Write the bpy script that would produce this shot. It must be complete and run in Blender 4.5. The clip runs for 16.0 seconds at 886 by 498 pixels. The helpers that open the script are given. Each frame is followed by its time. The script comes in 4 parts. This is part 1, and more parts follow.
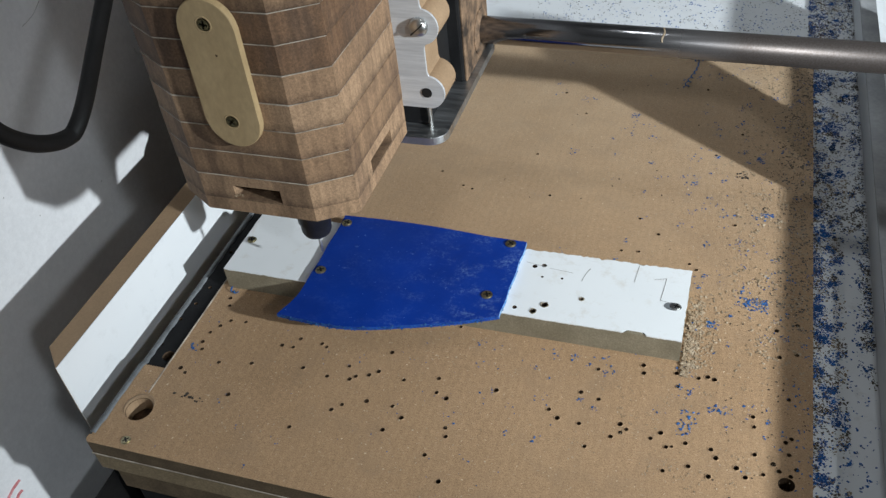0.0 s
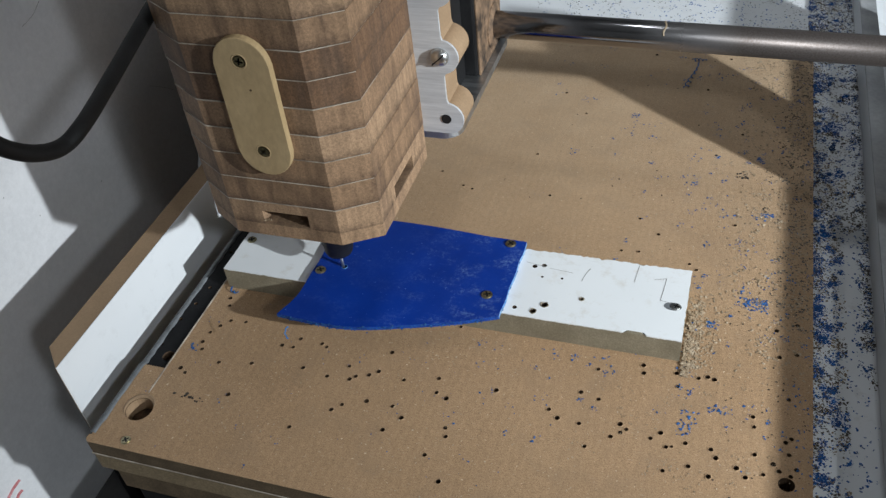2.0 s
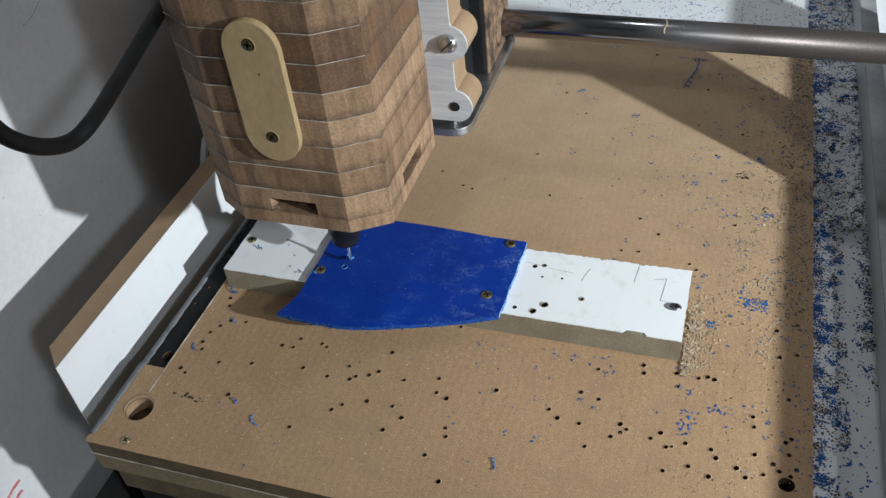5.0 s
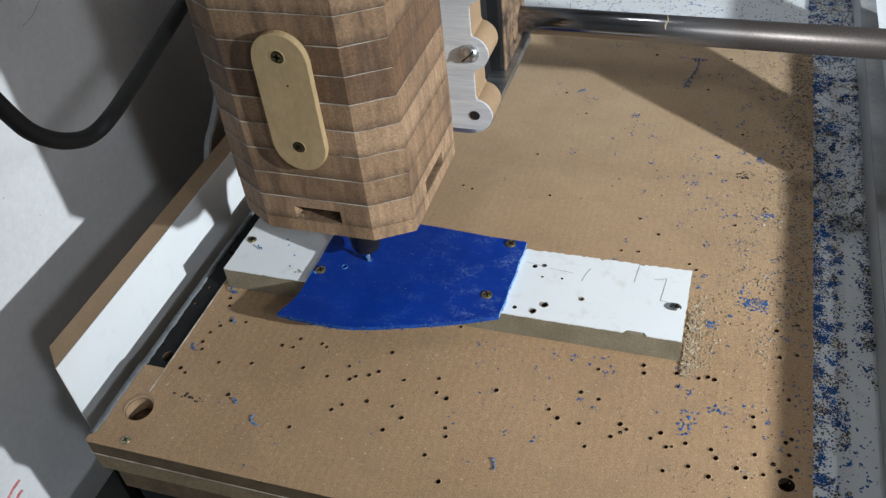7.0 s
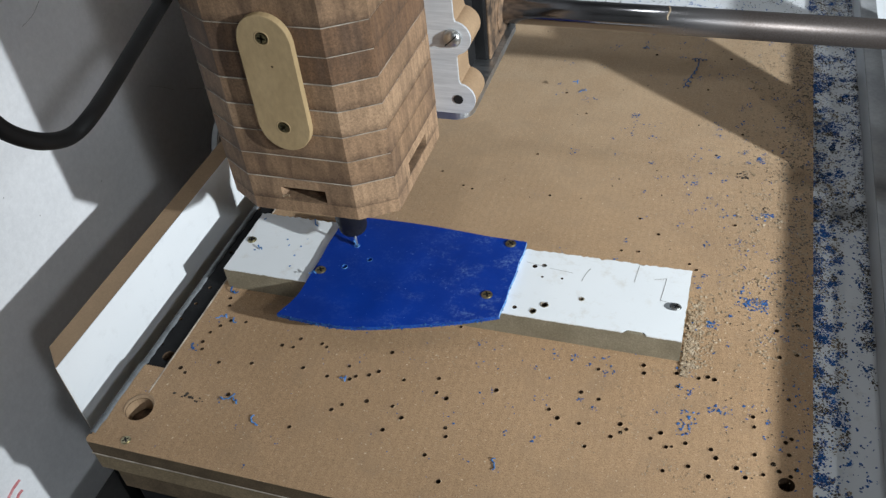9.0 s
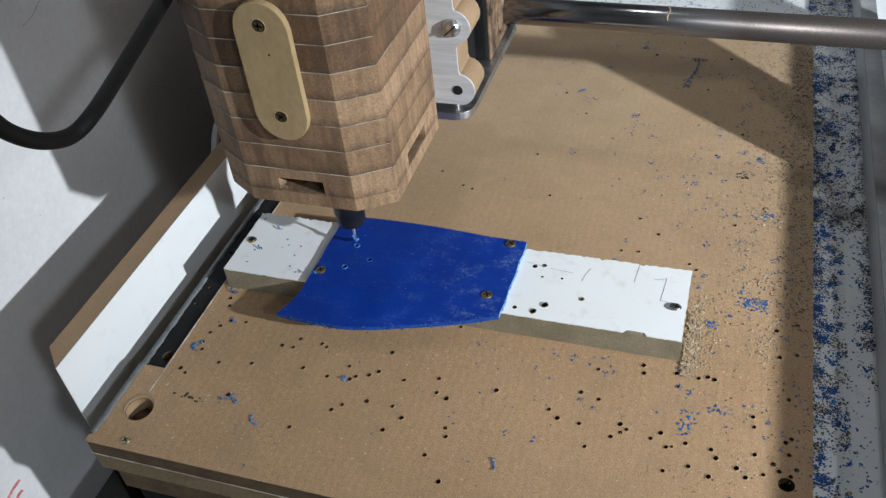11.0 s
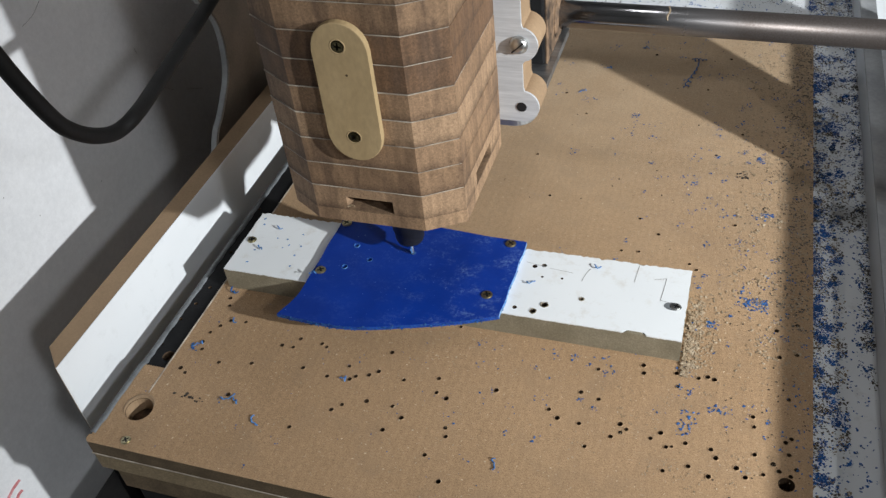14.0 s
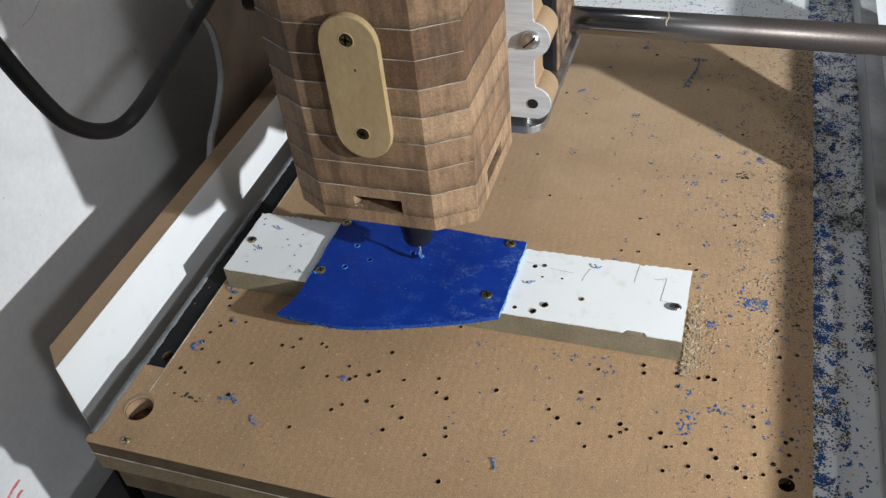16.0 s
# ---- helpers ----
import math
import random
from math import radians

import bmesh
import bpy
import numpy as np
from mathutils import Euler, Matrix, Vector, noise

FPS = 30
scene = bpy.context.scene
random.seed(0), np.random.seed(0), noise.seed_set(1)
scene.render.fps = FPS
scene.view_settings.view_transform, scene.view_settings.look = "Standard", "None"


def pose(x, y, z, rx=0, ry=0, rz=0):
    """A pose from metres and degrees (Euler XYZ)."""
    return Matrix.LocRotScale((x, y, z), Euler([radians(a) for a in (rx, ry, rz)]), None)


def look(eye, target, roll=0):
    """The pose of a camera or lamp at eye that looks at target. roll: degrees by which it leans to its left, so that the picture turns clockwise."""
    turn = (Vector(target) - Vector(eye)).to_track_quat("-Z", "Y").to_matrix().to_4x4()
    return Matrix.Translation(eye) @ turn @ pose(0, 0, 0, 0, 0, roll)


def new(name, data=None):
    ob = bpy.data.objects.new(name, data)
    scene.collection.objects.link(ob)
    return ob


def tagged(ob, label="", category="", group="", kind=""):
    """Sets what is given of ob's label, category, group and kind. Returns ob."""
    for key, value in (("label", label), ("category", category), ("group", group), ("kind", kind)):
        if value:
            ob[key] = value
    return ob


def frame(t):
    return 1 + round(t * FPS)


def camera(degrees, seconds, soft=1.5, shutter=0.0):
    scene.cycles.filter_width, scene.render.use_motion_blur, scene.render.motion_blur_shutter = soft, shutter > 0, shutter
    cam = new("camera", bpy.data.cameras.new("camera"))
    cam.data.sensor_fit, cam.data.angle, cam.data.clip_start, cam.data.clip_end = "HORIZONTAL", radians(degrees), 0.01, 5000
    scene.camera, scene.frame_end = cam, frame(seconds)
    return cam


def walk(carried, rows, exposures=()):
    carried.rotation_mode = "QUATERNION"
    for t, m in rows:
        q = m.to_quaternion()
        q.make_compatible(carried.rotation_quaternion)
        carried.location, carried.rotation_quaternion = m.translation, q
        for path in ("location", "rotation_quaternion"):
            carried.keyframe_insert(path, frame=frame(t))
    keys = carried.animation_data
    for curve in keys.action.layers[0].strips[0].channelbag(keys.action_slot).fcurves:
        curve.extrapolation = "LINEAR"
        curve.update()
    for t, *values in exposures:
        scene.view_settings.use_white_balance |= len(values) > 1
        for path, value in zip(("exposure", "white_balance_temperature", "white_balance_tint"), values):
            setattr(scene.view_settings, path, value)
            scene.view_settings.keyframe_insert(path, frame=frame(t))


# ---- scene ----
from mathutils import geometry

# ---------------------------------------------------------------- camera
cam = camera(53.62, 16.0, soft=1.4)
CAM_POSE = pose(0.0916, -0.3516, 0.4182, 48.583, 5.266, 17.263)
walk(cam, [(0.0, CAM_POSE), (16.0, CAM_POSE)],
     exposures=[(0.0, -0.03, 6480, 10), (1.0, -0.03, 6480, 10), (2.0, -0.12, 6500, 11), (3.0, -0.05, 6500, 11), (7.0, 0.0, 6500, 11), (12.5, 0.02, 6580, 12), (14.5, 0.04, 6800, 13), (16.0, 0.04, 6800, 13)])

# ---------------------------------------------------------------- light
world = bpy.data.worlds.new("room_light")
scene.world = world
world.use_nodes = True
world.node_tree.nodes["Background"].inputs["Color"].default_value = (0.80, 0.90, 1.0, 1)
world.node_tree.nodes["Background"].inputs["Strength"].default_value = 0.0


def lamp(name, kind, m, energy, colour, size, label):
    data = bpy.data.lights.new(name, kind)
    data.energy, data.color = energy, colour
    if kind == "SPOT":
        data.spot_size, data.spot_blend = radians(62), 1.0
    if kind == "AREA":
        data.shape, data.size = "DISK", size
    else:
        data.shadow_soft_size = size
    ob = new(name, data)
    ob.matrix_basis = m
    return tagged(ob, label, "lamp")


# work lamp beside the machine, a weaker one nearer the operator, and the ceiling fitting
lamp("work_lamp", "SPOT", look((1.2, -0.385, 0.56), (0.30, 0.20, 0.0)), 152.0, (0.875, 0.958, 1.0), 0.017,
     "small round white work lamp beside the machine")
lamp("ceiling_lamp", "AREA", look((0.35, 0.30, 1.90), (0.30, 0.25, 0.0)), 3.4, (0.89, 0.955, 1.0), 0.26,
     "round white ceiling lamp above the bench")
lamp("side_lamp", "AREA", look((1.45, -1.18, 1.27), (-0.3, 0.1, 0.05)), 9.3, (0.86, 0.94, 1.0), 0.14,
     "round white lamp beside the operator")


# ---------------------------------------------------------------- materials
def material(name, rough=0.6, metal=0.0, spec=0.5):
    m = bpy.data.materials.new(name)
    m.use_nodes = True
    nt = m.node_tree
    b = nt.nodes["Principled BSDF"]
    b.inputs["Roughness"].default_value = rough
    b.inputs["Metallic"].default_value = metal
    b.inputs["Specular IOR Level"].default_value = spec
    return m, nt, b


def texco(nt, scale=(1, 1, 1)):
    co = nt.nodes.new("ShaderNodeTexCoord")
    mp = nt.nodes.new("ShaderNodeMapping")
    mp.inputs["Scale"].default_value = scale
    nt.links.new(co.outputs["Object"], mp.inputs["Vector"])
    return mp.outputs["Vector"]


def noise_ramp(nt, vec, scale, stops, detail=4.0, rough=0.55):
    n = nt.nodes.new("ShaderNodeTexNoise")
    n.inputs["Scale"].default_value = scale
    n.inputs["Detail"].default_value = detail
    n.inputs["Roughness"].default_value = rough
    nt.links.new(vec, n.inputs["Vector"])
    r = nt.nodes.new("ShaderNodeValToRGB")
    els = r.color_ramp.elements
    while len(els) < len(stops):
        els.new(0.5)
    for e, (p, c) in zip(els, stops):
        e.position, e.color = p, (*c, 1) if len(c) == 3 else c
    nt.links.new(n.outputs["Fac"], r.inputs["Fac"])
    return r.outputs["Color"], n.outputs["Fac"]


def mix(nt, fac, a, b, mode="MIX"):
    n = nt.nodes.new("ShaderNodeMix")
    n.data_type, n.blend_type = "RGBA", mode
    for sock, v in ((n.inputs[0], fac), (n.inputs[6], a), (n.inputs[7], b)):
        if hasattr(v, "is_output"):
            nt.links.new(v, sock)
        elif isinstance(v, tuple):
            sock.default_value = (*v, 1) if len(v) == 3 else v
        else:
            sock.default_value = v
    return n.outputs[2]


def bump(nt, b, height, strength, distance):
    n = nt.nodes.new("ShaderNodeBump")
    n.inputs["Strength"].default_value = strength
    n.inputs["Distance"].default_value = distance
    nt.links.new(height, n.inputs["Height"])
    nt.links.new(n.outputs["Normal"], b.inputs["Normal"])


def grey(v):
    return (v, v, v)


def two_scale(name, light, dark, coarse, fine, rough=0.6, metal=0.0, spec=0.4, stretch=(1, 1, 1), fine_amount=0.5,
              relief=0.15, relief_d=0.0003, island=0.0, detail=5.0):
    """Broad mottling times fine grain, with a little relief; island: how far separate objects differ in tone."""
    m, nt, b = material(name, rough, metal, spec)
    v = texco(nt, stretch)
    broad, _ = noise_ramp(nt, v, coarse, [(0.35, dark), (0.68, light)], 3.0)
    grain, f = noise_ramp(nt, v, fine, [(0.3, grey(1 - fine_amount)), (0.7, grey(1.0))], detail, 0.7)
    col = mix(nt, 1.0, broad, grain, "MULTIPLY")
    if island:
        info = nt.nodes.new("ShaderNodeObjectInfo")
        r = nt.nodes.new("ShaderNodeValToRGB")
        r.color_ramp.elements[0].color = (*grey(1 - island), 1)
        r.color_ramp.elements[1].color = (*grey(1.0), 1)
        nt.links.new(info.outputs["Random"], r.inputs["Fac"])
        col = mix(nt, 1.0, col, r.outputs["Color"], "MULTIPLY")
    nt.links.new(col, b.inputs["Base Color"])
    bump(nt, b, f, relief, relief_d)
    return m


def bed_mdf_material():
    m, nt, b = material("bed_mdf", 0.68, 0.0, 0.3)
    v = texco(nt)
    broad, _ = noise_ramp(nt, v, 9.0, [(0.3, (0.335, 0.211, 0.116)), (0.7, (0.418, 0.268, 0.151))], 4.0)
    fibre, f = noise_ramp(nt, v, 980.0, [(0.36, grey(0.52)), (0.50, grey(0.99)), (0.64, grey(1.32))], 9.0, 0.9)
    fleck_a, _ = noise_ramp(nt, texco(nt, (1.0, 5.0, 1.0)), 210.0, [(0.66, grey(0.0)), (0.76, grey(0.6))], 2.0)
    fleck_b, _ = noise_ramp(nt, texco(nt, (5.0, 1.2, 1.0)), 190.0, [(0.66, grey(0.0)), (0.77, grey(0.5))], 2.0)
    speck, _ = noise_ramp(nt, v, 520.0, [(0.665, grey(0.0)), (0.73, grey(1.0))], 3.0)
    pit, _ = noise_ramp(nt, texco(nt, (1.0, 1.7, 1.0)), 640.0, [(0.66, grey(0.0)), (0.73, grey(0.8))], 2.0)
    stain, _ = noise_ramp(nt, v, 34.0, [(0.50, grey(0.0)), (0.74, grey(0.55))], 6.0, 0.65)
    # faint parallel tool marks across the faced surface
    w = nt.nodes.new("ShaderNodeTexWave")
    w.wave_type, w.bands_direction = "BANDS", "X"
    w.inputs["Scale"].default_value = 60.0
    w.inputs["Distortion"].default_value = 5.0
    w.inputs["Detail"].default_value = 2.0
    nt.links.new(v, w.inputs["Vector"])
    r = nt.nodes.new("ShaderNodeValToRGB")
    r.color_ramp.elements[0].color, r.color_ramp.elements[1].color = (0.965, 0.965, 0.965, 1), (1.02, 1.02, 1.02, 1)
    nt.links.new(w.outputs["Fac"], r.inputs["Fac"])
    mottle, _ = noise_ramp(nt, v, 270.0, [(0.38, grey(0.88)), (0.62, grey(1.08))], 7.0, 0.8)
    col = mix(nt, 1.0, broad, fibre, "MULTIPLY")
    col = mix(nt, 1.0, col, mottle, "MULTIPLY")
    col = mix(nt, 1.0, col, r.outputs["Color"], "MULTIPLY")
    col = mix(nt, stain, col, (0.26, 0.175, 0.108))
    col = mix(nt, fleck_a, col, (0.54, 0.42, 0.30))
    col = mix(nt, fleck_b, col, (0.24, 0.165, 0.11))
    col = mix(nt, speck, col, (0.66, 0.52, 0.36))
    col = mix(nt, pit, col, (0.16, 0.10, 0.06))
    # patchy sawdust film; its rise away from the operator puts far brightness into the colour
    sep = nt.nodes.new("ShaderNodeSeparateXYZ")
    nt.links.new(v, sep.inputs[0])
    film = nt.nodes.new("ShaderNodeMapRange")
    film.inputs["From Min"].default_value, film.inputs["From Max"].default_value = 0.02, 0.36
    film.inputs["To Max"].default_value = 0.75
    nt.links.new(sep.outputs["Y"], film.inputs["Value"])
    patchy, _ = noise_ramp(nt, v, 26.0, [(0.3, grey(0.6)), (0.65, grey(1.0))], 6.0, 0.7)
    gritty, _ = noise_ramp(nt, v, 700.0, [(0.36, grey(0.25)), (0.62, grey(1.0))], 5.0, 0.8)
    far_pale_fac = mix(nt, 1.0, mix(nt, 1.0, film.outputs["Result"], patchy, "MULTIPLY"), gritty, "MULTIPLY")
    col = mix(nt, far_pale_fac, col, (0.56, 0.43, 0.295))
    nt.links.new(col, b.inputs["Base Color"])
    bump(nt, b, f, 0.55, 0.0004)
    return m


def brushed(name, colour, rough, stretch, streak=0.25):
    m, nt, b = material(name, rough, 1.0, 0.5)
    v = texco(nt, stretch)
    c, f = noise_ramp(nt, v, 60.0, [(0.3, tuple(x * (1 - streak) for x in colour)), (0.7, colour)], 5.0, 0.7)
    nt.links.new(c, b.inputs["Base Color"])
    rr, _ = noise_ramp(nt, v, 35.0, [(0.3, grey(rough * 0.8)), (0.7, grey(min(1, rough * 1.35)))], 3.0)
    nt.links.new(rr, b.inputs["Roughness"])
    bump(nt, b, f, 0.08, 0.0002)
    return m


def rod_material():
    """Polished rod whose outer length carries dust, with its shade put into the colour."""
    m, nt, b = material("polished_steel_rod", 0.25, 1.0, 0.5)
    v = texco(nt, (0.3, 5, 5))
    c, f = noise_ramp(nt, v, 60.0, [(0.3, (0.20, 0.195, 0.20)), (0.7, (0.31, 0.305, 0.31))], 5.0, 0.7)
    sep = nt.nodes.new("ShaderNodeSeparateXYZ")
    co = nt.nodes.new("ShaderNodeTexCoord")
    nt.links.new(co.outputs["Object"], sep.inputs[0])
    film = nt.nodes.new("ShaderNodeMapRange")
    film.inputs["From Min"].default_value, film.inputs["From Max"].default_value = 0.030, 0.100
    nt.links.new(sep.outputs["X"], film.inputs["Value"])
    spots, _ = noise_ramp(nt, texco(nt), 900.0, [(0.35, grey(0.90)), (0.65, grey(1.0))], 7.0)
    dust = mix(nt, 1.0, film.outputs["Result"], spots, "MULTIPLY")
    nt.links.new(mix(nt, dust, c, (0.062, 0.051, 0.046)), b.inputs["Base Color"])
    nt.links.new(mix(nt, dust, grey(0.17), grey(0.42)), b.inputs["Roughness"])
    nt.links.new(mix(nt, dust, grey(0.5), grey(0.06)), b.inputs["Specular IOR Level"])
    nt.links.new(mix(nt, dust, grey(1.0), grey(0.55)), b.inputs["Metallic"])
    bump(nt, b, f, 0.06, 0.0002)
    return m


def blue_sheet_material():
    m, nt, b = material("blue_plastic", 0.5, 0.0, 0.22)
    v = texco(nt)
    broad, _ = noise_ramp(nt, v, 30.0, [(0.3, (0.0004, 0.024, 0.21)), (0.7, (0.0007, 0.033, 0.275))], 4.0)
    dust, f = noise_ramp(nt, v, 420.0, [(0.47, grey(0.0)), (0.66, grey(0.9))], 10.0, 0.82)
    # chalky scuffs by the free end, and a faint one in the middle
    sep = nt.nodes.new("ShaderNodeSeparateXYZ")
    nt.links.new(v, sep.inputs[0])
    ramp = nt.nodes.new("ShaderNodeMapRange")
    ramp.inputs["From Min"].default_value, ramp.inputs["From Max"].default_value = -0.100, -0.035
    ramp.inputs["To Min"].default_value, ramp.inputs["To Max"].default_value = 0.10, 0.8
    nt.links.new(sep.outputs["X"], ramp.inputs["Value"])
    patch, _ = noise_ramp(nt, texco(nt, (1.0, 1.5, 1.0)), 58.0, [(0.47, grey(0.02)), (0.66, grey(1.0))], 5.0, 0.65)
    fac = mix(nt, 1.0, dust, patch, "MULTIPLY")
    fac = mix(nt, 1.0, fac, ramp.outputs["Result"], "MULTIPLY")
    speck, _ = noise_ramp(nt, v, 480.0, [(0.73, grey(0.0)), (0.77, grey(0.6))], 2.0)
    col = mix(nt, fac, broad, (0.26, 0.40, 0.62))
    grime, _ = noise_ramp(nt, v, 90.0, [(0.60, grey(0.0)), (0.76, grey(0.35))], 7.0, 0.8)
    col = mix(nt, grime, col, (0.10, 0.17, 0.38))
    col = mix(nt, speck, col, (0.20, 0.34, 0.62))
    nt.links.new(col, b.inputs["Base Color"])
    bump(nt, b, f, 0.12, 0.0003)
    return m


def laminate_material(name, light, stain_col, amount):
    m, nt, b = material(name, 0.38, 0.0, 0.45)
    v = texco(nt)
    broad, _ = noise_ramp(nt, v, 14.0, [(0.3, tuple(x * 0.95 for x in light)), (0.7, light)], 3.0)
    st, f = noise_ramp(nt, v, 75.0, [(0.56, grey(0.0)), (0.78, grey(amount))], 6.0, 0.7)
    sc, _ = noise_ramp(nt, texco(nt, (1, 9, 1)), 130.0, [(0.70, grey(0.0)), (0.76, grey(amount * 0.5))], 2.0)
    col = mix(nt, st, broad, stain_col)
    col = mix(nt, sc, col, (0.45, 0.45, 0.44))
    nt.links.new(col, b.inputs["Base Color"])
    bump(nt, b, f, 0.05, 0.0002)
    return m


def layer_mdf_material(name, dark, light, scorch):
    """Sanded layered board: tone differs from layer to layer, with scorch streaks and vertical sanding marks."""
    m, nt, b = material(name, 0.66, 0.0, 0.3)
    v = texco(nt)
    info = nt.nodes.new("ShaderNodeObjectInfo")
    tone = nt.nodes.new("ShaderNodeValToRGB")
    tone.color_ramp.elements[0].color, tone.color_ramp.elements[1].color = (*dark, 1), (*light, 1)
    nt.links.new(info.outputs["Random"], tone.inputs["Fac"])
    burn, _ = noise_ramp(nt, texco(nt, (1, 1, 0.28)), 95.0, [(0.46, grey(0.0)), (0.64, grey(scorch))], 5.0)
    streak, f = noise_ramp(nt, texco(nt, (1, 1, 0.1)), 300.0, [(0.3, grey(0.76)), (0.7, grey(1.14))], 6.0)
    fibre, _ = noise_ramp(nt, v, 700.0, [(0.36, grey(0.55)), (0.64, grey(1.26))], 8.0, 0.85)
    # darker broken line along the foot of each layer
    sep = nt.nodes.new("ShaderNodeSeparateXYZ")
    nt.links.new(v, sep.inputs[0])
    sub = nt.nodes.new("ShaderNodeMath")
    sub.operation = "SUBTRACT"
    sub.inputs[1].default_value = 0.1445
    nt.links.new(sep.outputs["Z"], sub.inputs[0])
    mod = nt.nodes.new("ShaderNodeMath")
    mod.operation = "FLOORED_MODULO"
    mod.inputs[1].default_value = 0.01635
    nt.links.new(sub.outputs[0], mod.inputs[0])
    foot = nt.nodes.new("ShaderNodeMapRange")
    foot.inputs["From Min"].default_value, foot.inputs["From Max"].default_value = 0.0058, 0.0
    foot.inputs["To Max"].default_value = 0.85
    nt.links.new(mod.outputs[0], foot.inputs["Value"])
    foot_patch, _ = noise_ramp(nt, v, 150.0, [(0.34, grey(0.10)), (0.56, grey(1.0))], 7.0, 0.8)
    foot_dark = mix(nt, 1.0, foot.outputs["Result"], foot_patch, "MULTIPLY")
    col = mix(nt, burn, tone.outputs["Color"], (0.13, 0.080, 0.052))
    col = mix(nt, foot_dark, col, (0.095, 0.060, 0.040))
    col = mix(nt, 1.0, col, streak, "MULTIPLY")
    col = mix(nt, 1.0, col, fibre, "MULTIPLY")
    nt.links.new(col, b.inputs["Base Color"])
    bump(nt, b, f, 0.15, 0.0003)
    return m


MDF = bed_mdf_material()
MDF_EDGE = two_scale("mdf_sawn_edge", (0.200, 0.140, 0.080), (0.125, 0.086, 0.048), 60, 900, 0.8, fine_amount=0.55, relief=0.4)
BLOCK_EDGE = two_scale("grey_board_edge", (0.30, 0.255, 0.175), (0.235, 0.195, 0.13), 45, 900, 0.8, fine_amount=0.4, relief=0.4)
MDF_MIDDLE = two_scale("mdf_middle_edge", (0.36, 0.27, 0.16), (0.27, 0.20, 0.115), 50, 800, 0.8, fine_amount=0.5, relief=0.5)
MDF_PLAIN = two_scale("mdf_plain", (0.40, 0.268, 0.160), (0.33, 0.218, 0.128), 25, 700, 0.72, fine_amount=0.25)
LAYERS = [layer_mdf_material("light_layer", (0.343, 0.219, 0.131), (0.406, 0.263, 0.160), 0.5),
          layer_mdf_material("tan_layer", (0.260, 0.160, 0.093), (0.328, 0.205, 0.122), 0.7),
          layer_mdf_material("scorched_layer", (0.156, 0.087, 0.049), (0.203, 0.117, 0.067), 0.85)]
SEAM = two_scale("pale_glue_seam", (0.74, 0.66, 0.55), (0.26, 0.20, 0.15), 60, 500, 0.6, fine_amount=0.3)
WHITE = laminate_material("white_laminate", (0.79, 0.81, 0.82), (0.55, 0.50, 0.42), 0.55)
GUARD_WHITE = laminate_material("guard_white", (0.78, 0.80, 0.82), (0.46, 0.46, 0.46), 0.25)
BASE_WHITE = laminate_material("base_white", (0.80, 0.82, 0.84), (0.55, 0.54, 0.52), 0.7)
# laminate white darkened: the shade on these boards is put into the colour
SHADE_WHITE = laminate_material("shaded_white_laminate", (0.62, 0.64, 0.66), (0.45, 0.46, 0.47), 0.4)
WALL_WHITE = two_scale("painted_wall", (0.80, 0.80, 0.81), (0.72, 0.72, 0.735), 9, 240, 0.75, fine_amount=0.12, relief=0.05)
BLUE = blue_sheet_material()
BLUE_EDGE = two_scale("sawn_blue_edge", (0.006, 0.085, 0.44), (0.003, 0.045, 0.30), 150, 900, 0.6, fine_amount=0.5, relief=0.6)
# paler than the other sawn edges, used on the right edge only
PALE_BLUE = two_scale("pale_blue_edge", (0.26, 0.44, 0.68), (0.10, 0.26, 0.58), 160, 900, 0.7, fine_amount=0.5, relief=0.6)
CHIP_BLUE = two_scale("blue_shaving", (0.050, 0.21, 0.52), (0.022, 0.11, 0.36), 200, 900, 0.5, island=0.35)
CHIP_DEEP = two_scale("deep_blue_swarf", (0.022, 0.20, 0.60), (0.009, 0.10, 0.42), 200, 900, 0.5, island=0.4)
CHIP_PALE = two_scale("pale_blue_swarf", (0.13, 0.36, 0.72), (0.06, 0.22, 0.58), 200, 900, 0.5, island=0.3)
CHIP_WOOD = two_scale("wood_chip", (0.72, 0.57, 0.40), (0.46, 0.33, 0.20), 150, 600, 0.8, island=0.4)
CHIP_GREY = two_scale("grey_dust", (0.24, 0.21, 0.18), (0.11, 0.095, 0.08), 150, 600, 0.9, island=0.4)
CHIP_DARK = two_scale("dark_dust", (0.12, 0.10, 0.08), (0.06, 0.05, 0.045), 150, 600, 0.9, island=0.4)
STEEL = rod_material()
PLATE_STEEL = brushed("dull_steel", (0.58, 0.59, 0.60), 0.40, (1, 8, 1), 0.3)
ALU = two_scale("brushed_aluminium", (0.74, 0.75, 0.77), (0.60, 0.61, 0.63), 30, 90, 0.45, metal=0.25, stretch=(0.5, 1, 7), fine_amount=0.22, relief=0.05)
ZINC = brushed("zinc_screw", (0.62, 0.62, 0.60), 0.3, (1, 1, 1), 0.25)
DARK_BRASS = brushed("dark_gold_screw", (0.30, 0.25, 0.13), 0.3, (1, 1, 1), 0.5)
BRASS = brushed("yellow_passivated_screw", (0.50, 0.45, 0.29), 0.30, (1, 1, 1), 0.3)
BLACK = two_scale("black_paint", (0.018, 0.018, 0.019), (0.010, 0.010, 0.011), 60, 500, 0.5, fine_amount=0.4)
STRIP_BLACK = two_scale("black_strip", (0.014, 0.014, 0.015), (0.007, 0.007, 0.008), 60, 700, 0.75, spec=0.2, fine_amount=0.5)
RUBBER = two_scale("cable_rubber", (0.011, 0.010, 0.010), (0.006, 0.006, 0.006), 50, 600, 0.6, spec=0.25, fine_amount=0.3)
